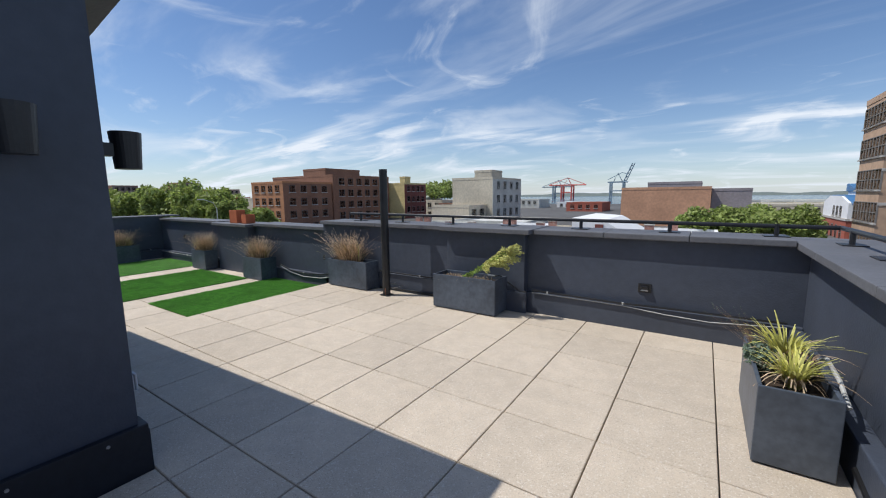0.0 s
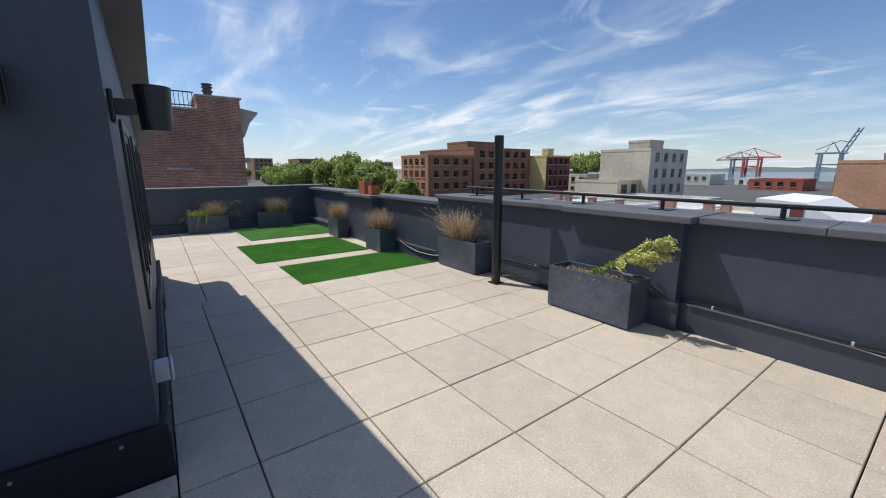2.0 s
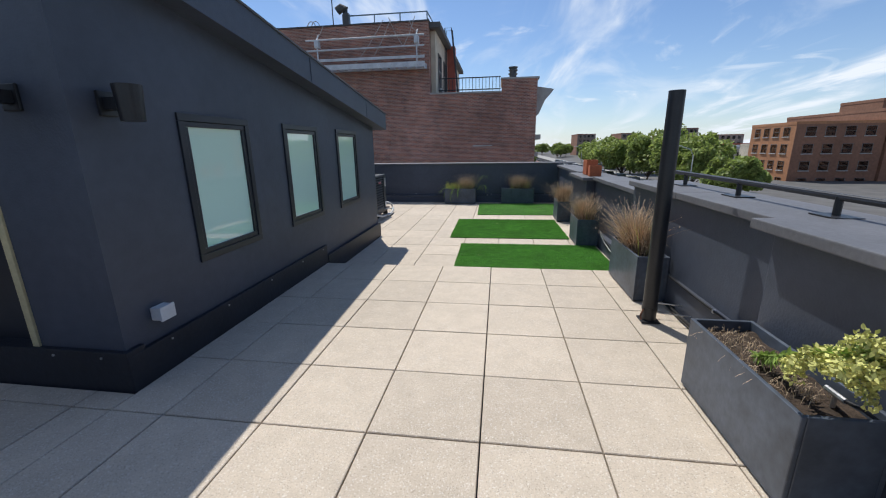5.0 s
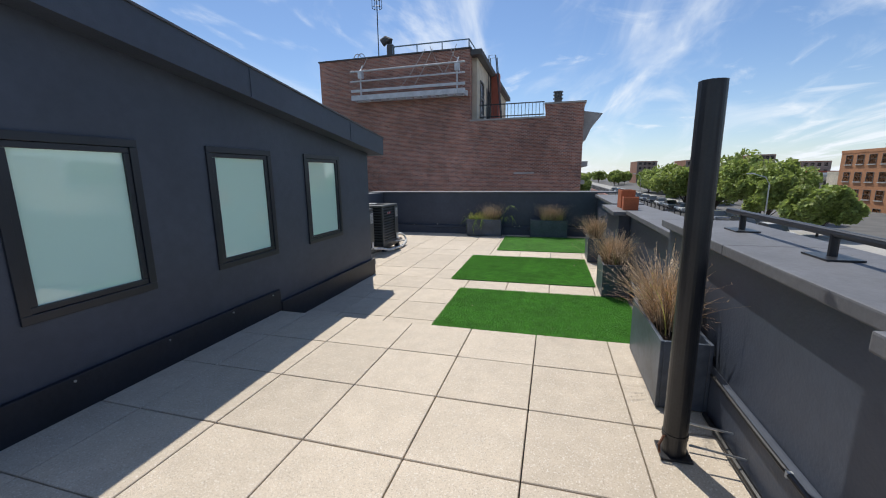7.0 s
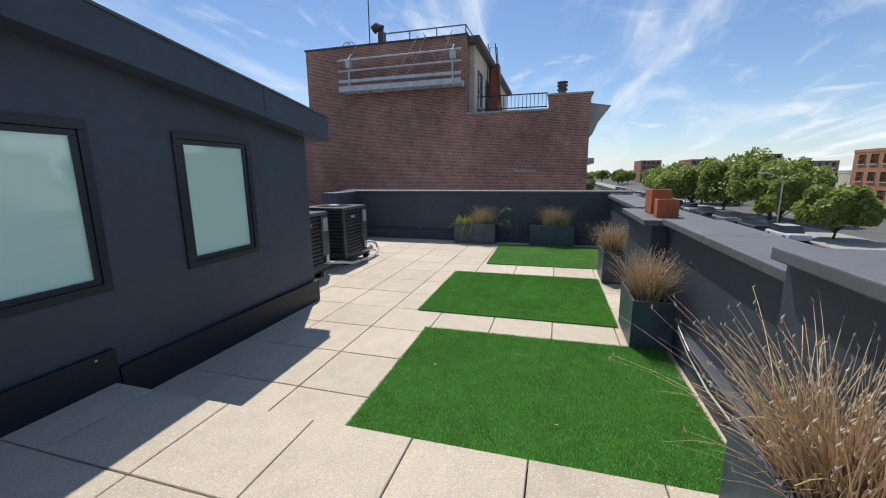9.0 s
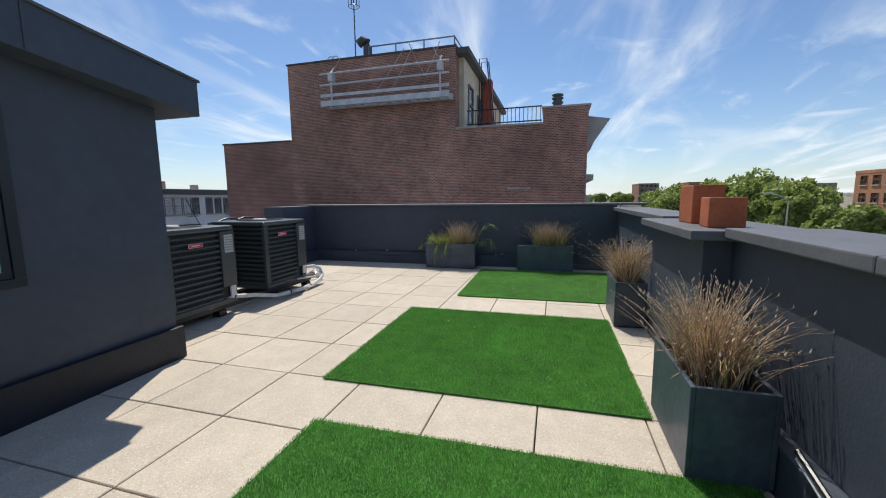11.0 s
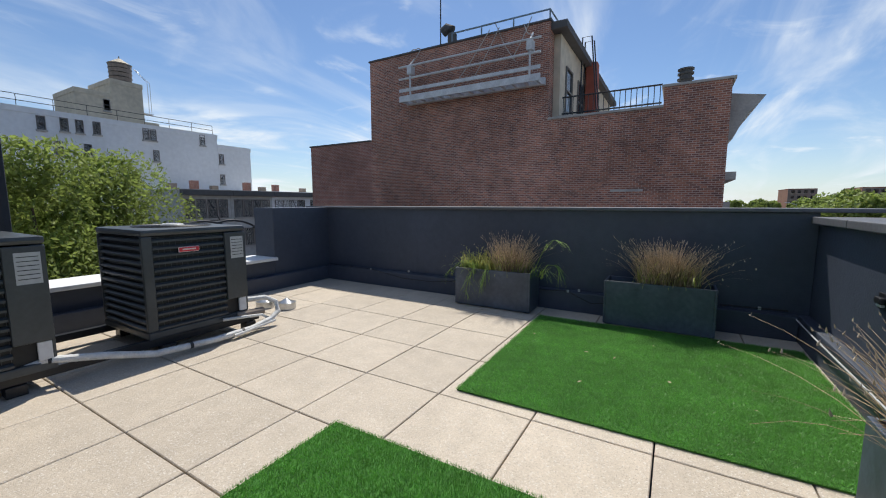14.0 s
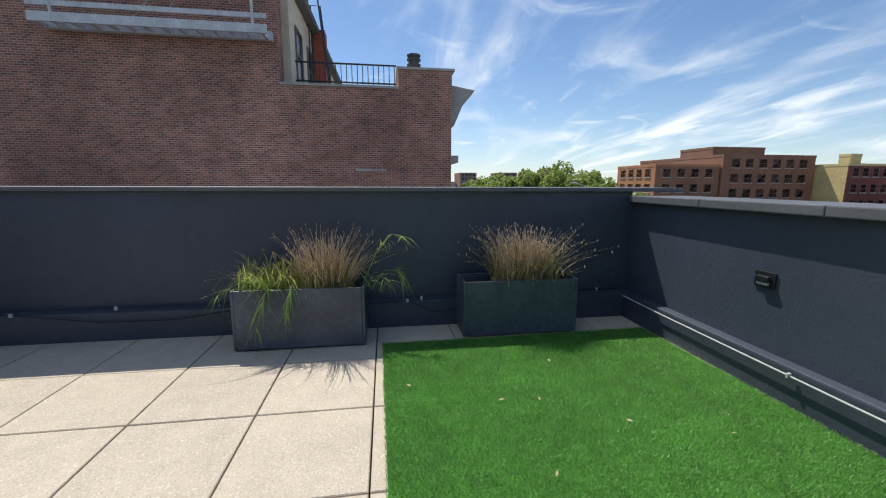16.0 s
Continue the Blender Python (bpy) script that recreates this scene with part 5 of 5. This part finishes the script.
for k, x in enumerate((-52, -84, -120)):
    lp = tagged(empty("street_lamp", (x, 24.6, ST)), "grey street lamp with a curved arm", "street lamp", "street lamps")
    part("mast", tube([(0, 0, 0), (0, 0, 5.2), (0, -0.4, 6.0), (0, -1.6, 6.4)], 0.08, 8, 0.05), steel_mat, lp)
    part("lamp_head", box(-0.15, 0.15, -2.3, -1.5, 6.35, 6.5, 0.05), steel_mat, lp)
for k, (x, y) in enumerate(((-128, 35.5), (-133, 36.5))):
    um = tagged(empty("parasol", (x, y, ST)), "bright red street parasol", "parasol", "red parasols")
    part("mast", tube([(0, 0, 0), (0, 0, 2.6)], 0.05, 8), metal_black, um)
    bm = bmesh.new()
    bmesh.ops.create_cone(bm, cap_ends=True, segments=8, radius1=2.4, radius2=0.1, depth=0.9, matrix=Matrix.Translation((0, 0, 3.05)))
    part("canopy", bm, umbrella_red, um)

# ---- dark brick building west of the terrace ----
bb = tagged(empty("brick_building", (-22.25, -3.13, -8.04)), "dark brick apartment house with a stepped blank wall", "building")
bb.scale = (1.075, 1.075, 1.075)
part("tall_wall", box(-14, 0, -9.0, -0.24, 0, 15.2), brick_dark, bb)
part("low_wall", box(-14, -0.005, -0.238, 5.45, 0, 11.62), brick_dark, bb)
part("wing_wall", box(-14, -0.03, -13.4, -9.002, 0, 11.5), brick_plain, bb)
part("corner_block", box(-3.0, -0.004, 3.62, 5.455, 11.622, 12.26), brick_dark, bb)
part("chimney_cap", box(-3.1, 0.05, 3.55, 5.55, 12.262, 12.34), stone_trim, bb)
part("coping_low", box(-14, 0.05, -0.23, 3.61, 11.622, 11.70), stone_trim, bb)
part("coping_tall", box(-14, 0.05, -9.05, -0.2, 15.202, 15.27), tarroof, bb)
part("coping_wing", box(-14, 0.02, -13.45, -9.06, 11.502, 11.57), tarroof, bb)
part("cornice", prism([(5.452, 11.9), (6.35, 11.75), (6.25, 11.6), (5.9, 11.2), (5.6, 10.5), (5.452, 10.4)], "x", -14.0, -0.35), stone_trim, bb)
part("belt_course", box(-14, -0.2, 5.452, 5.75, 9.2, 9.45), stone_trim, bb)
part("belt_course", box(-14, -0.2, 5.452, 5.65, 8.3, 8.5), stone_trim, bb)
part("stair_house", box(-13.5, -0.6, -0.236, 0.02, 11.72, 14.9), cream_wall, bb)
for u in (-2.0, -4.2, -6.4, -8.6):
    put_window(bb, u, 0.021, 12.2, 180, 1.0, 1.7)
part("roof_soffit", box(-14, -0.1, -0.236, 0.35, 14.92, 15.18), tarroof, bb)
part("stone_patch", box(-0.004, 0.012, 2.1, 3.15, 8.86, 8.95), stone_trim, bb)
gv = bmesh.new()
add_tube(gv, [(-1.2, -5.1, 15.2), (-1.2, -5.1, 16.1), (-1.2, -5.15, 16.35), (-1.2, -5.35, 16.45), (-1.2, -5.6, 16.3)], 0.22, 12)
part("gooseneck_vent", gv, tarroof, bb)
fl = bmesh.new()
add_tube(fl, [(-0.8, 4.2, 12.3), (-0.8, 4.2, 12.95)], 0.19, 12)
for z in (12.6, 12.78, 12.92):
    add_tube(fl, [(-0.8, 4.2, z), (-0.8, 4.2, z + 0.05)], 0.25, 12)
part("flue_vent", fl, tarroof, bb)
mast = part("antenna_mast", tube([(-2, -6.2, 15.2), (-2, -6.2, 18.9)], 0.03, 6), metal_black, bb)
for a in range(6):
    part("cage_rod", tube([(-2 + 0.28 * math.cos(a), -6.2 + 0.28 * math.sin(a), 18.5), (-2 + 0.28 * math.cos(a), -6.2 + 0.28 * math.sin(a), 19.0)], 0.015, 4), metal_black, mast)
for z in (18.5, 19.0):
    part("cage_ring", tube([(-2 + 0.28 * math.cos(a * math.pi / 8), -6.2 + 0.28 * math.sin(a * math.pi / 8), z) for a in range(17)], 0.018, 4), metal_black, mast)
for u in (-7.1, -6.85):
    part("roof_hoop", tube([(-1, u + 0.3 * math.cos(a), 15.25 + 0.55 * math.sin(a)) for a in np.linspace(0, math.pi, 11)], 0.025, 6), steel_mat, bb)


def bars(name, pts_list, rad, mat, parent):
    bm = bmesh.new()
    for pts in pts_list:
        add_tube(bm, pts, rad, 6)
    return part(name, bm, mat, parent)


pipe_grey = steel_mat
for z in (15.75,):
    bars("roof_rail", [[(-0.3, -4.6, z), (-0.3, -0.35, z), (-9.0, -0.35, z)], [(-0.3, -0.35, z - 0.28), (-9, -0.35, z - 0.28)]], 0.035, crane_blue, bb)
for u in (-4.6, -3.2, -1.8, -0.35):
    bars("rail_post", [[(-0.3, u, 15.27), (-0.3, u, 15.75)]], 0.03, crane_blue, bb)
for u in (-2, -4, -6, -8):
    bars("rail_post", [[(u, -0.35, 15.27), (u, -0.35, 15.75)]], 0.03, crane_blue, bb)
lo_rail = bars("terrace_rail", [[(-0.35, 0.2, 12.45), (-0.35, 3.55, 12.45)], [(-0.35, 0.2, 11.85), (-0.35, 3.55, 11.85)]], 0.03, metal_black, bb)
for k in range(19):
    part("baluster", tube([(-0.35, 0.25 + 0.18 * k, 11.7), (-0.35, 0.25 + 0.18 * k, 12.45)], 0.014, 5), metal_black, lo_rail)
bars("fire_ladder", [[(-4.0, 0.1, 11.7), (-4.0, 0.1, 15.9), (-4.0, 0.5, 15.9), (-4.0, 0.9, 11.8)], [(-4.6, 0.1, 11.7), (-4.6, 0.1, 15.9), (-4.6, 0.5, 15.9), (-4.6, 0.9, 11.8)]], 0.03, metal_black, bb)
part("brick_chimney", box(-5.6, -5.0, 0.1, 0.6, 11.7, 15.1, 0.02), red_wall, bb)

# hanging stage on its wall
st = tagged(empty("hanging_scaffold", (-21.766, -6.89, 5.83)), "white metal hanging work stage roped to the brick wall", "scaffold")
st.scale = (1.075, 1.075, 1.075)
part("platform_edge", box(0.25, 0.32, -3.2, 3.15, 0.0, 0.26, 0.01), white_metal, st)
part("platform_edge", box(-0.449, -0.25, -3.2, 3.15, 0.0, 0.26, 0.01), white_metal, st)
part("toe_board", box(0.27, 0.31, -3.2, 3.15, 0.42, 0.56, 0.01), white_metal, st)
for k in range(14):
    part("platform_rib", box(-0.249, 0.249, -3.15 + 0.47 * k, -3.07 + 0.47 * k, 0.02, 0.10), white_metal, st)
for z in (1.0, 1.5):
    part("guard_bar", tube([(0.3, -3.2, z - 0.03), (0.3, 3.15, z)], 0.045, 8), white_metal, st)
for u in (-2.6, 2.75):
    part("stirrup", tube([(0.3, u, 0.0), (0.3, u, 1.5), (0.0, u, 1.8)], 0.04, 8), white_metal, st)
    part("hoist", box(0.1, 0.4, u - 0.12, u + 0.12, 1.1, 1.45, 0.03), white_metal, st)
for a, b_ in (((-2.6, 1.7), (-2.4, 2.3)), ((2.75, 1.7), (2.3, 2.32)), ((0.4, 0.6), (1.3, 2.4)), ((1.3, 2.4), (2.0, 1.0)), ((2.0, 1.0), (2.6, 2.5)), ((-0.6, 0.3), (0.9, 2.4))):
    part("rope", tube([(0.12, a[0], a[1]), (0.0, (a[0] + b_[0]) / 2, (a[1] + b_[1]) / 2 - 0.15), (-0.25, b_[0], b_[1])], 0.018, 5), stone_trim, st)

# ---- white building, water tower, row houses to the south-west ----
wbld = building("white_building", "long white stucco apartment building with few windows", -33.1, 18, -62, -46, 9.1, white_wall, tarroof)
for u, z in ((-19.5, 7.5), (-20.55, 7.5), (-21.8, 7.55), (-25.8, 7.6), (-26.45, 7.6), (-31.4, 7.75), (-18.0, 7.4), (-14.0, 7.4), (-26.6, 5.5), (-21.0, 5.4), (-19.0, 5.4)):
    put_window(wbld, u + 7.55, 8.0, z - GR, 180, 0.46, 1.05)
wing = building("white_wing", "lower white stucco wing of the apartment building", -37.3, -33.12, -60, -46.02, 8.0, white_wall, tarroof)
for u, z in ((1.7, 13.0), (1.7, 10.6), (0.2, 8.2)):
    put_window(wing, u, 6.99, z, 180, 0.46, 1.05)
bars_host = tagged(empty("roof_railing", (-7.5, -46.3, 9.1)), "thin metal railing along the white roof", "railing")
for z in (0.5, 1.0):
    part("rail_bar", tube([(-25.3, 0, z), (25, 0, z)], 0.03, 5), metal_black, bars_host)
for k in range(22):
    part("rail_post", tube([(-25.3 + 2.3 * k, 0, 0), (-25.3 + 2.3 * k, 0, 1.0)], 0.025, 5), metal_black, bars_host)
ph = building("roof_bulkhead", "tan stucco lift house on the white building", -26.1, -22.9, -60, -54, 13.3, cream_wall, z0=9.1, cat="bulkhead")
put_window(ph, -1.1, 3.0, 2.3, 180, 0.5, 1.1)
building("roof_bulkhead", "tan stucco tank house under the water tower", -29.2, -26.12, -60, -54.05, 15.0, cream_wall, z0=9.1, cat="bulkhead")
building("roof_bulkhead", "small tan stucco stair head beside the tank house", -30.7, -29.22, -58, -54.2, 10.8, cream_wall, z0=9.1, cat="bulkhead")
wt = tagged(empty("water_tower", (-28.3, -57.0, 15.0)), "round wooden rooftop water tank with a conical lid", "water tower")
bm = bmesh.new()
bmesh.ops.create_cone(bm, cap_ends=True, segments=28, radius1=1.05, radius2=1.14, depth=2.3, matrix=Matrix.Translation((0, 0, 1.4)))
part("tank", bm, wood_grey, wt)
bm = bmesh.new()
bmesh.ops.create_cone(bm, cap_ends=True, segments=28, radius1=1.2, radius2=0.08, depth=0.7, matrix=Matrix.Translation((0, 0, 2.9)))
part("lid", bm, cream_wall, wt)
part("tank_base", box(-1.15, 1.15, -1.15, 1.15, -0.38, 0.24), wood_grey, wt)
for z in (0.5, 1.0, 1.5, 2.0, 2.4):
    part("hoop", tube([(1.13 * math.cos(a * math.pi / 14), 1.13 * math.sin(a * math.pi / 14), z) for a in range(29)], 0.03, 4), metal_black, wt)
part("finial", tube([(0, 0, 3.2), (0, 0, 3.5)], 0.06, 6), metal_black, wt)
part("access_ladder", tube([(-1.5, 2.9, -3.2), (-1.5, 2.9, 0.4), (-1.25, 0.4, 2.3)], 0.03, 6), steel_mat, wt)
part("access_ladder", tube([(-1.8, 2.8, -3.2), (-1.8, 2.8, 0.4), (-1.45, 0.3, 2.3)], 0.03, 6), steel_mat, wt)
part("balcony_rail", box(-1.9, -0.92, 2.3, 3.0, -3.3, -3.2), steel_mat, wt)
for k, (x0, x1, m) in enumerate(((-29.5, -24.7, rowgrey), (-34.3, -29.52, rowgrey), (-39.2, -34.32, white_wall), (-45, -39.22, white_wall))):
    h = building("row_house", "grey row house with a dark cornice and sash windows", x0, x1, -45.9, -38, 2.4, m, pale_roof, faces="n", cols=4, floors=3, win=(0.85, 1.75), top_gap=1.0, pitch=3.0)
    w = (x1 - x0) / 2
    part("cornice", box(-w, w, 3.96, 4.45, 9.0, 9.55, 0.05), tarroof, h)
    for q in range(2):
        part("fire_escape", box(-w * 0.5, w * 0.1, 4.0, 4.7, 2.6 + 3 * q, 2.7 + 3 * q), metal_black, h)
        esc = bars("escape_rail", [[(-w * 0.5, 4.7, 3.6 + 3 * q), (w * 0.1, 4.7, 3.6 + 3 * q)], [(-w * 0.5, 4.7, 2.7 + 3 * q), (w * 0.1, 4.7, 5.6 + 3 * q)]], 0.04, metal_black, h)
for k in range(7):
    x = -25.5 - 2.6 * k
    ch = tagged(empty("chimney_stack", (x, -41 - (k % 3), 2.0)), "short brick chimney on the row houses", "chimney", "row house chimneys")
    part("stack", box(-0.35, 0.35, -0.3, 0.3, 0, 1.0 + 0.4 * (k % 2), 0.03), (wood_grey, brick_plain)[k % 2], ch)

# ---- harbour cranes and far shore ----


def crane(x, y, s, mat, up, label):
    c = tagged(empty("harbour_crane", (x, y, GR)), label, "crane", "harbour cranes")
    for lx in (-9, 9):
        for ly in (-7, 7):
            part("leg", box(lx * s - 0.9, lx * s + 0.9, ly * s - 0.9, ly * s + 0.9, 0, 26 * s), mat, c)
    for z in (12, 25):
        part("portal_beam", box(-10 * s, 10 * s, -7 * s - 0.8, -7 * s + 0.8, z * s, z * s + 1.6), mat, c)
    part("boom", tube([(-14 * s, 0, 26 * s), (14 * s, 0, 26 * s)], 1.1, 6), mat, c)
    part("apex_frame", tube([(-6 * s, 0, 26 * s), (0, 0, 39 * s), (7 * s, 0, 26 * s)], 0.7, 6), mat, c)
    if up:
        for q in (0, 3.0):
            part("raised_jib", tube([(8 * s + q, 0, 26 * s), (19 * s + q, 0, 53 * s)], 0.8, 6), mat, c)
        for k in range(5):
            part("jib_lacing", tube([(8 * s + 2.2 * s * k, 0, (26 + 5.4 * k) * s), (11 * s + 2.2 * s * k, 0, (28.5 + 5.4 * k) * s)], 0.5, 5), mat, c)
        part("stay", tube([(-14 * s, 0, 30 * s), (6 * s, 0, 40 * s), (12 * s, 0, 38 * s)], 0.5, 5), mat, c)
    else:
        for e in (-34, 32):
            part("stay", tube([(0, 0, 39 * s), (e * s, 0, 26.5 * s)], 0.4, 5), mat, c)
        part("jib", tube([(-34 * s, 0, 26 * s), (32 * s, 0, 26 * s)], 0.9, 6), mat, c)
    return c


crane(-163, 569, 0.80, crane_red, False, "red and white harbour gantry crane far off")
crane(-178, 575, 0.72, crane_blue, False, "blue-grey harbour gantry crane far off")
crane(-100, 588, 0.92, crane_blue, True, "blue-grey harbour crane with its jib raised")
hill = bmesh.new()
rows = []
for k in range(240):
    x = -700 + 7 * k
    h = 7 + 5 * noise.noise(Vector((k * 0.035, 0.3, 0))) + 2.2 * noise.noise(Vector((k * 0.17, 2, 0))) + 1.3 * noise.noise(Vector((k * 0.6, 4, 0)))
    rows.append([hill.verts.new((x, 985 + d, ST + z)) for d, z in ((0, 0), (8, 0.6 * h), (26, h), (60, 0))])
for p, q in zip(rows, rows[1:]):
    for j in range(3):
        hill.faces.new((p[j], q[j], q[j + 1], p[j + 1]))
tagged(part("backdrop", hill, hazed_hill_mat), "low wooded far shore beyond the water", "backdrop", kind="structure")

# ---- pavers, last ----
pav = tagged(empty("pavement_terrace", (0, 0, 0)), "beige exposed-aggregate concrete pavers on pedestals", "pavement", kind="structure")
P, J = 0.61, 0.004
SHARED = {}


def slab_mesh(w, d):
    key = (round(w, 3), round(d, 3))
    if key not in SHARED:
        bm = bmesh.new()
        c = 0.004
        lo = [(-w / 2, -d / 2), (w / 2, -d / 2), (w / 2, d / 2), (-w / 2, d / 2)]
        a = [bm.verts.new((x, y, -0.05)) for x, y in lo]
        b = [bm.verts.new((x, y, -c)) for x, y in lo]
        t = [bm.verts.new((x - math.copysign(c, x), y - math.copysign(c, y), 0.0)) for x, y in lo]
        for p, q in ((a, b), (b, t)):
            for k in range(4):
                bm.faces.new((p[k], p[(k + 1) % 4], q[(k + 1) % 4], q[k]))
        bm.faces.new(t)
        SHARED[key] = mesh_of("paver", bm, paver_mat)
    return SHARED[key]


jit = random.Random(77)


def pave(xa, xb, ya, yb, ox, oy, level=0.0):
    """Fills a rectangle with pavers of a grid through (ox, oy); edge pavers are cut."""
    i0, i1 = math.floor((xa - ox) / P), math.ceil((xb - ox) / P)
    j0, j1 = math.floor((ya - oy) / P), math.ceil((yb - oy) / P)
    for i in range(i0, i1):
        for j in range(j0, j1):
            x0, x1 = max(xa, ox + P * i) + J, min(xb, ox + P * (i + 1)) - J
            y0, y1 = max(ya, oy + P * j) + J, min(yb, oy + P * (j + 1)) - J
            if x1 - x0 < 0.03 or y1 - y0 < 0.03:
                continue
            ob = new("paver", slab_mesh(x1 - x0, y1 - y0))
            ob.parent = pav
            ob.location = ((x0 + x1) / 2, (y0 + y1) / 2, level + jit.uniform(-0.0025, 0.0))


pave(-3.05, 3.0, PH_N + 0.04, 2.28, 0.0, 0.0)
pave(PH_E + 0.04, 3.0, -5.5, PH_N + 0.04, 0.0, 0.0)
pave(-10.28, -3.055, -1.122, 2.34, -3.586, 0.098, LOW)
pave(PH_W + 0.04, -3.055, PH_N + 0.05, -1.122, -3.586, 0.098, LOW)
pave(-10.28, PH_W + 0.04, -3.47, -1.122, -3.586, 0.098, LOW)
riser = tagged(empty("step_riser", (-3.052, 0, LOW)), "dark edge of the raised pavers above the lower terrace", "step", kind="structure")
part("riser_board", box(-0.001, 0.03, PH_N + 0.06, 2.27, 0.0, -LOW - 0.055), membrane_mat, riser)
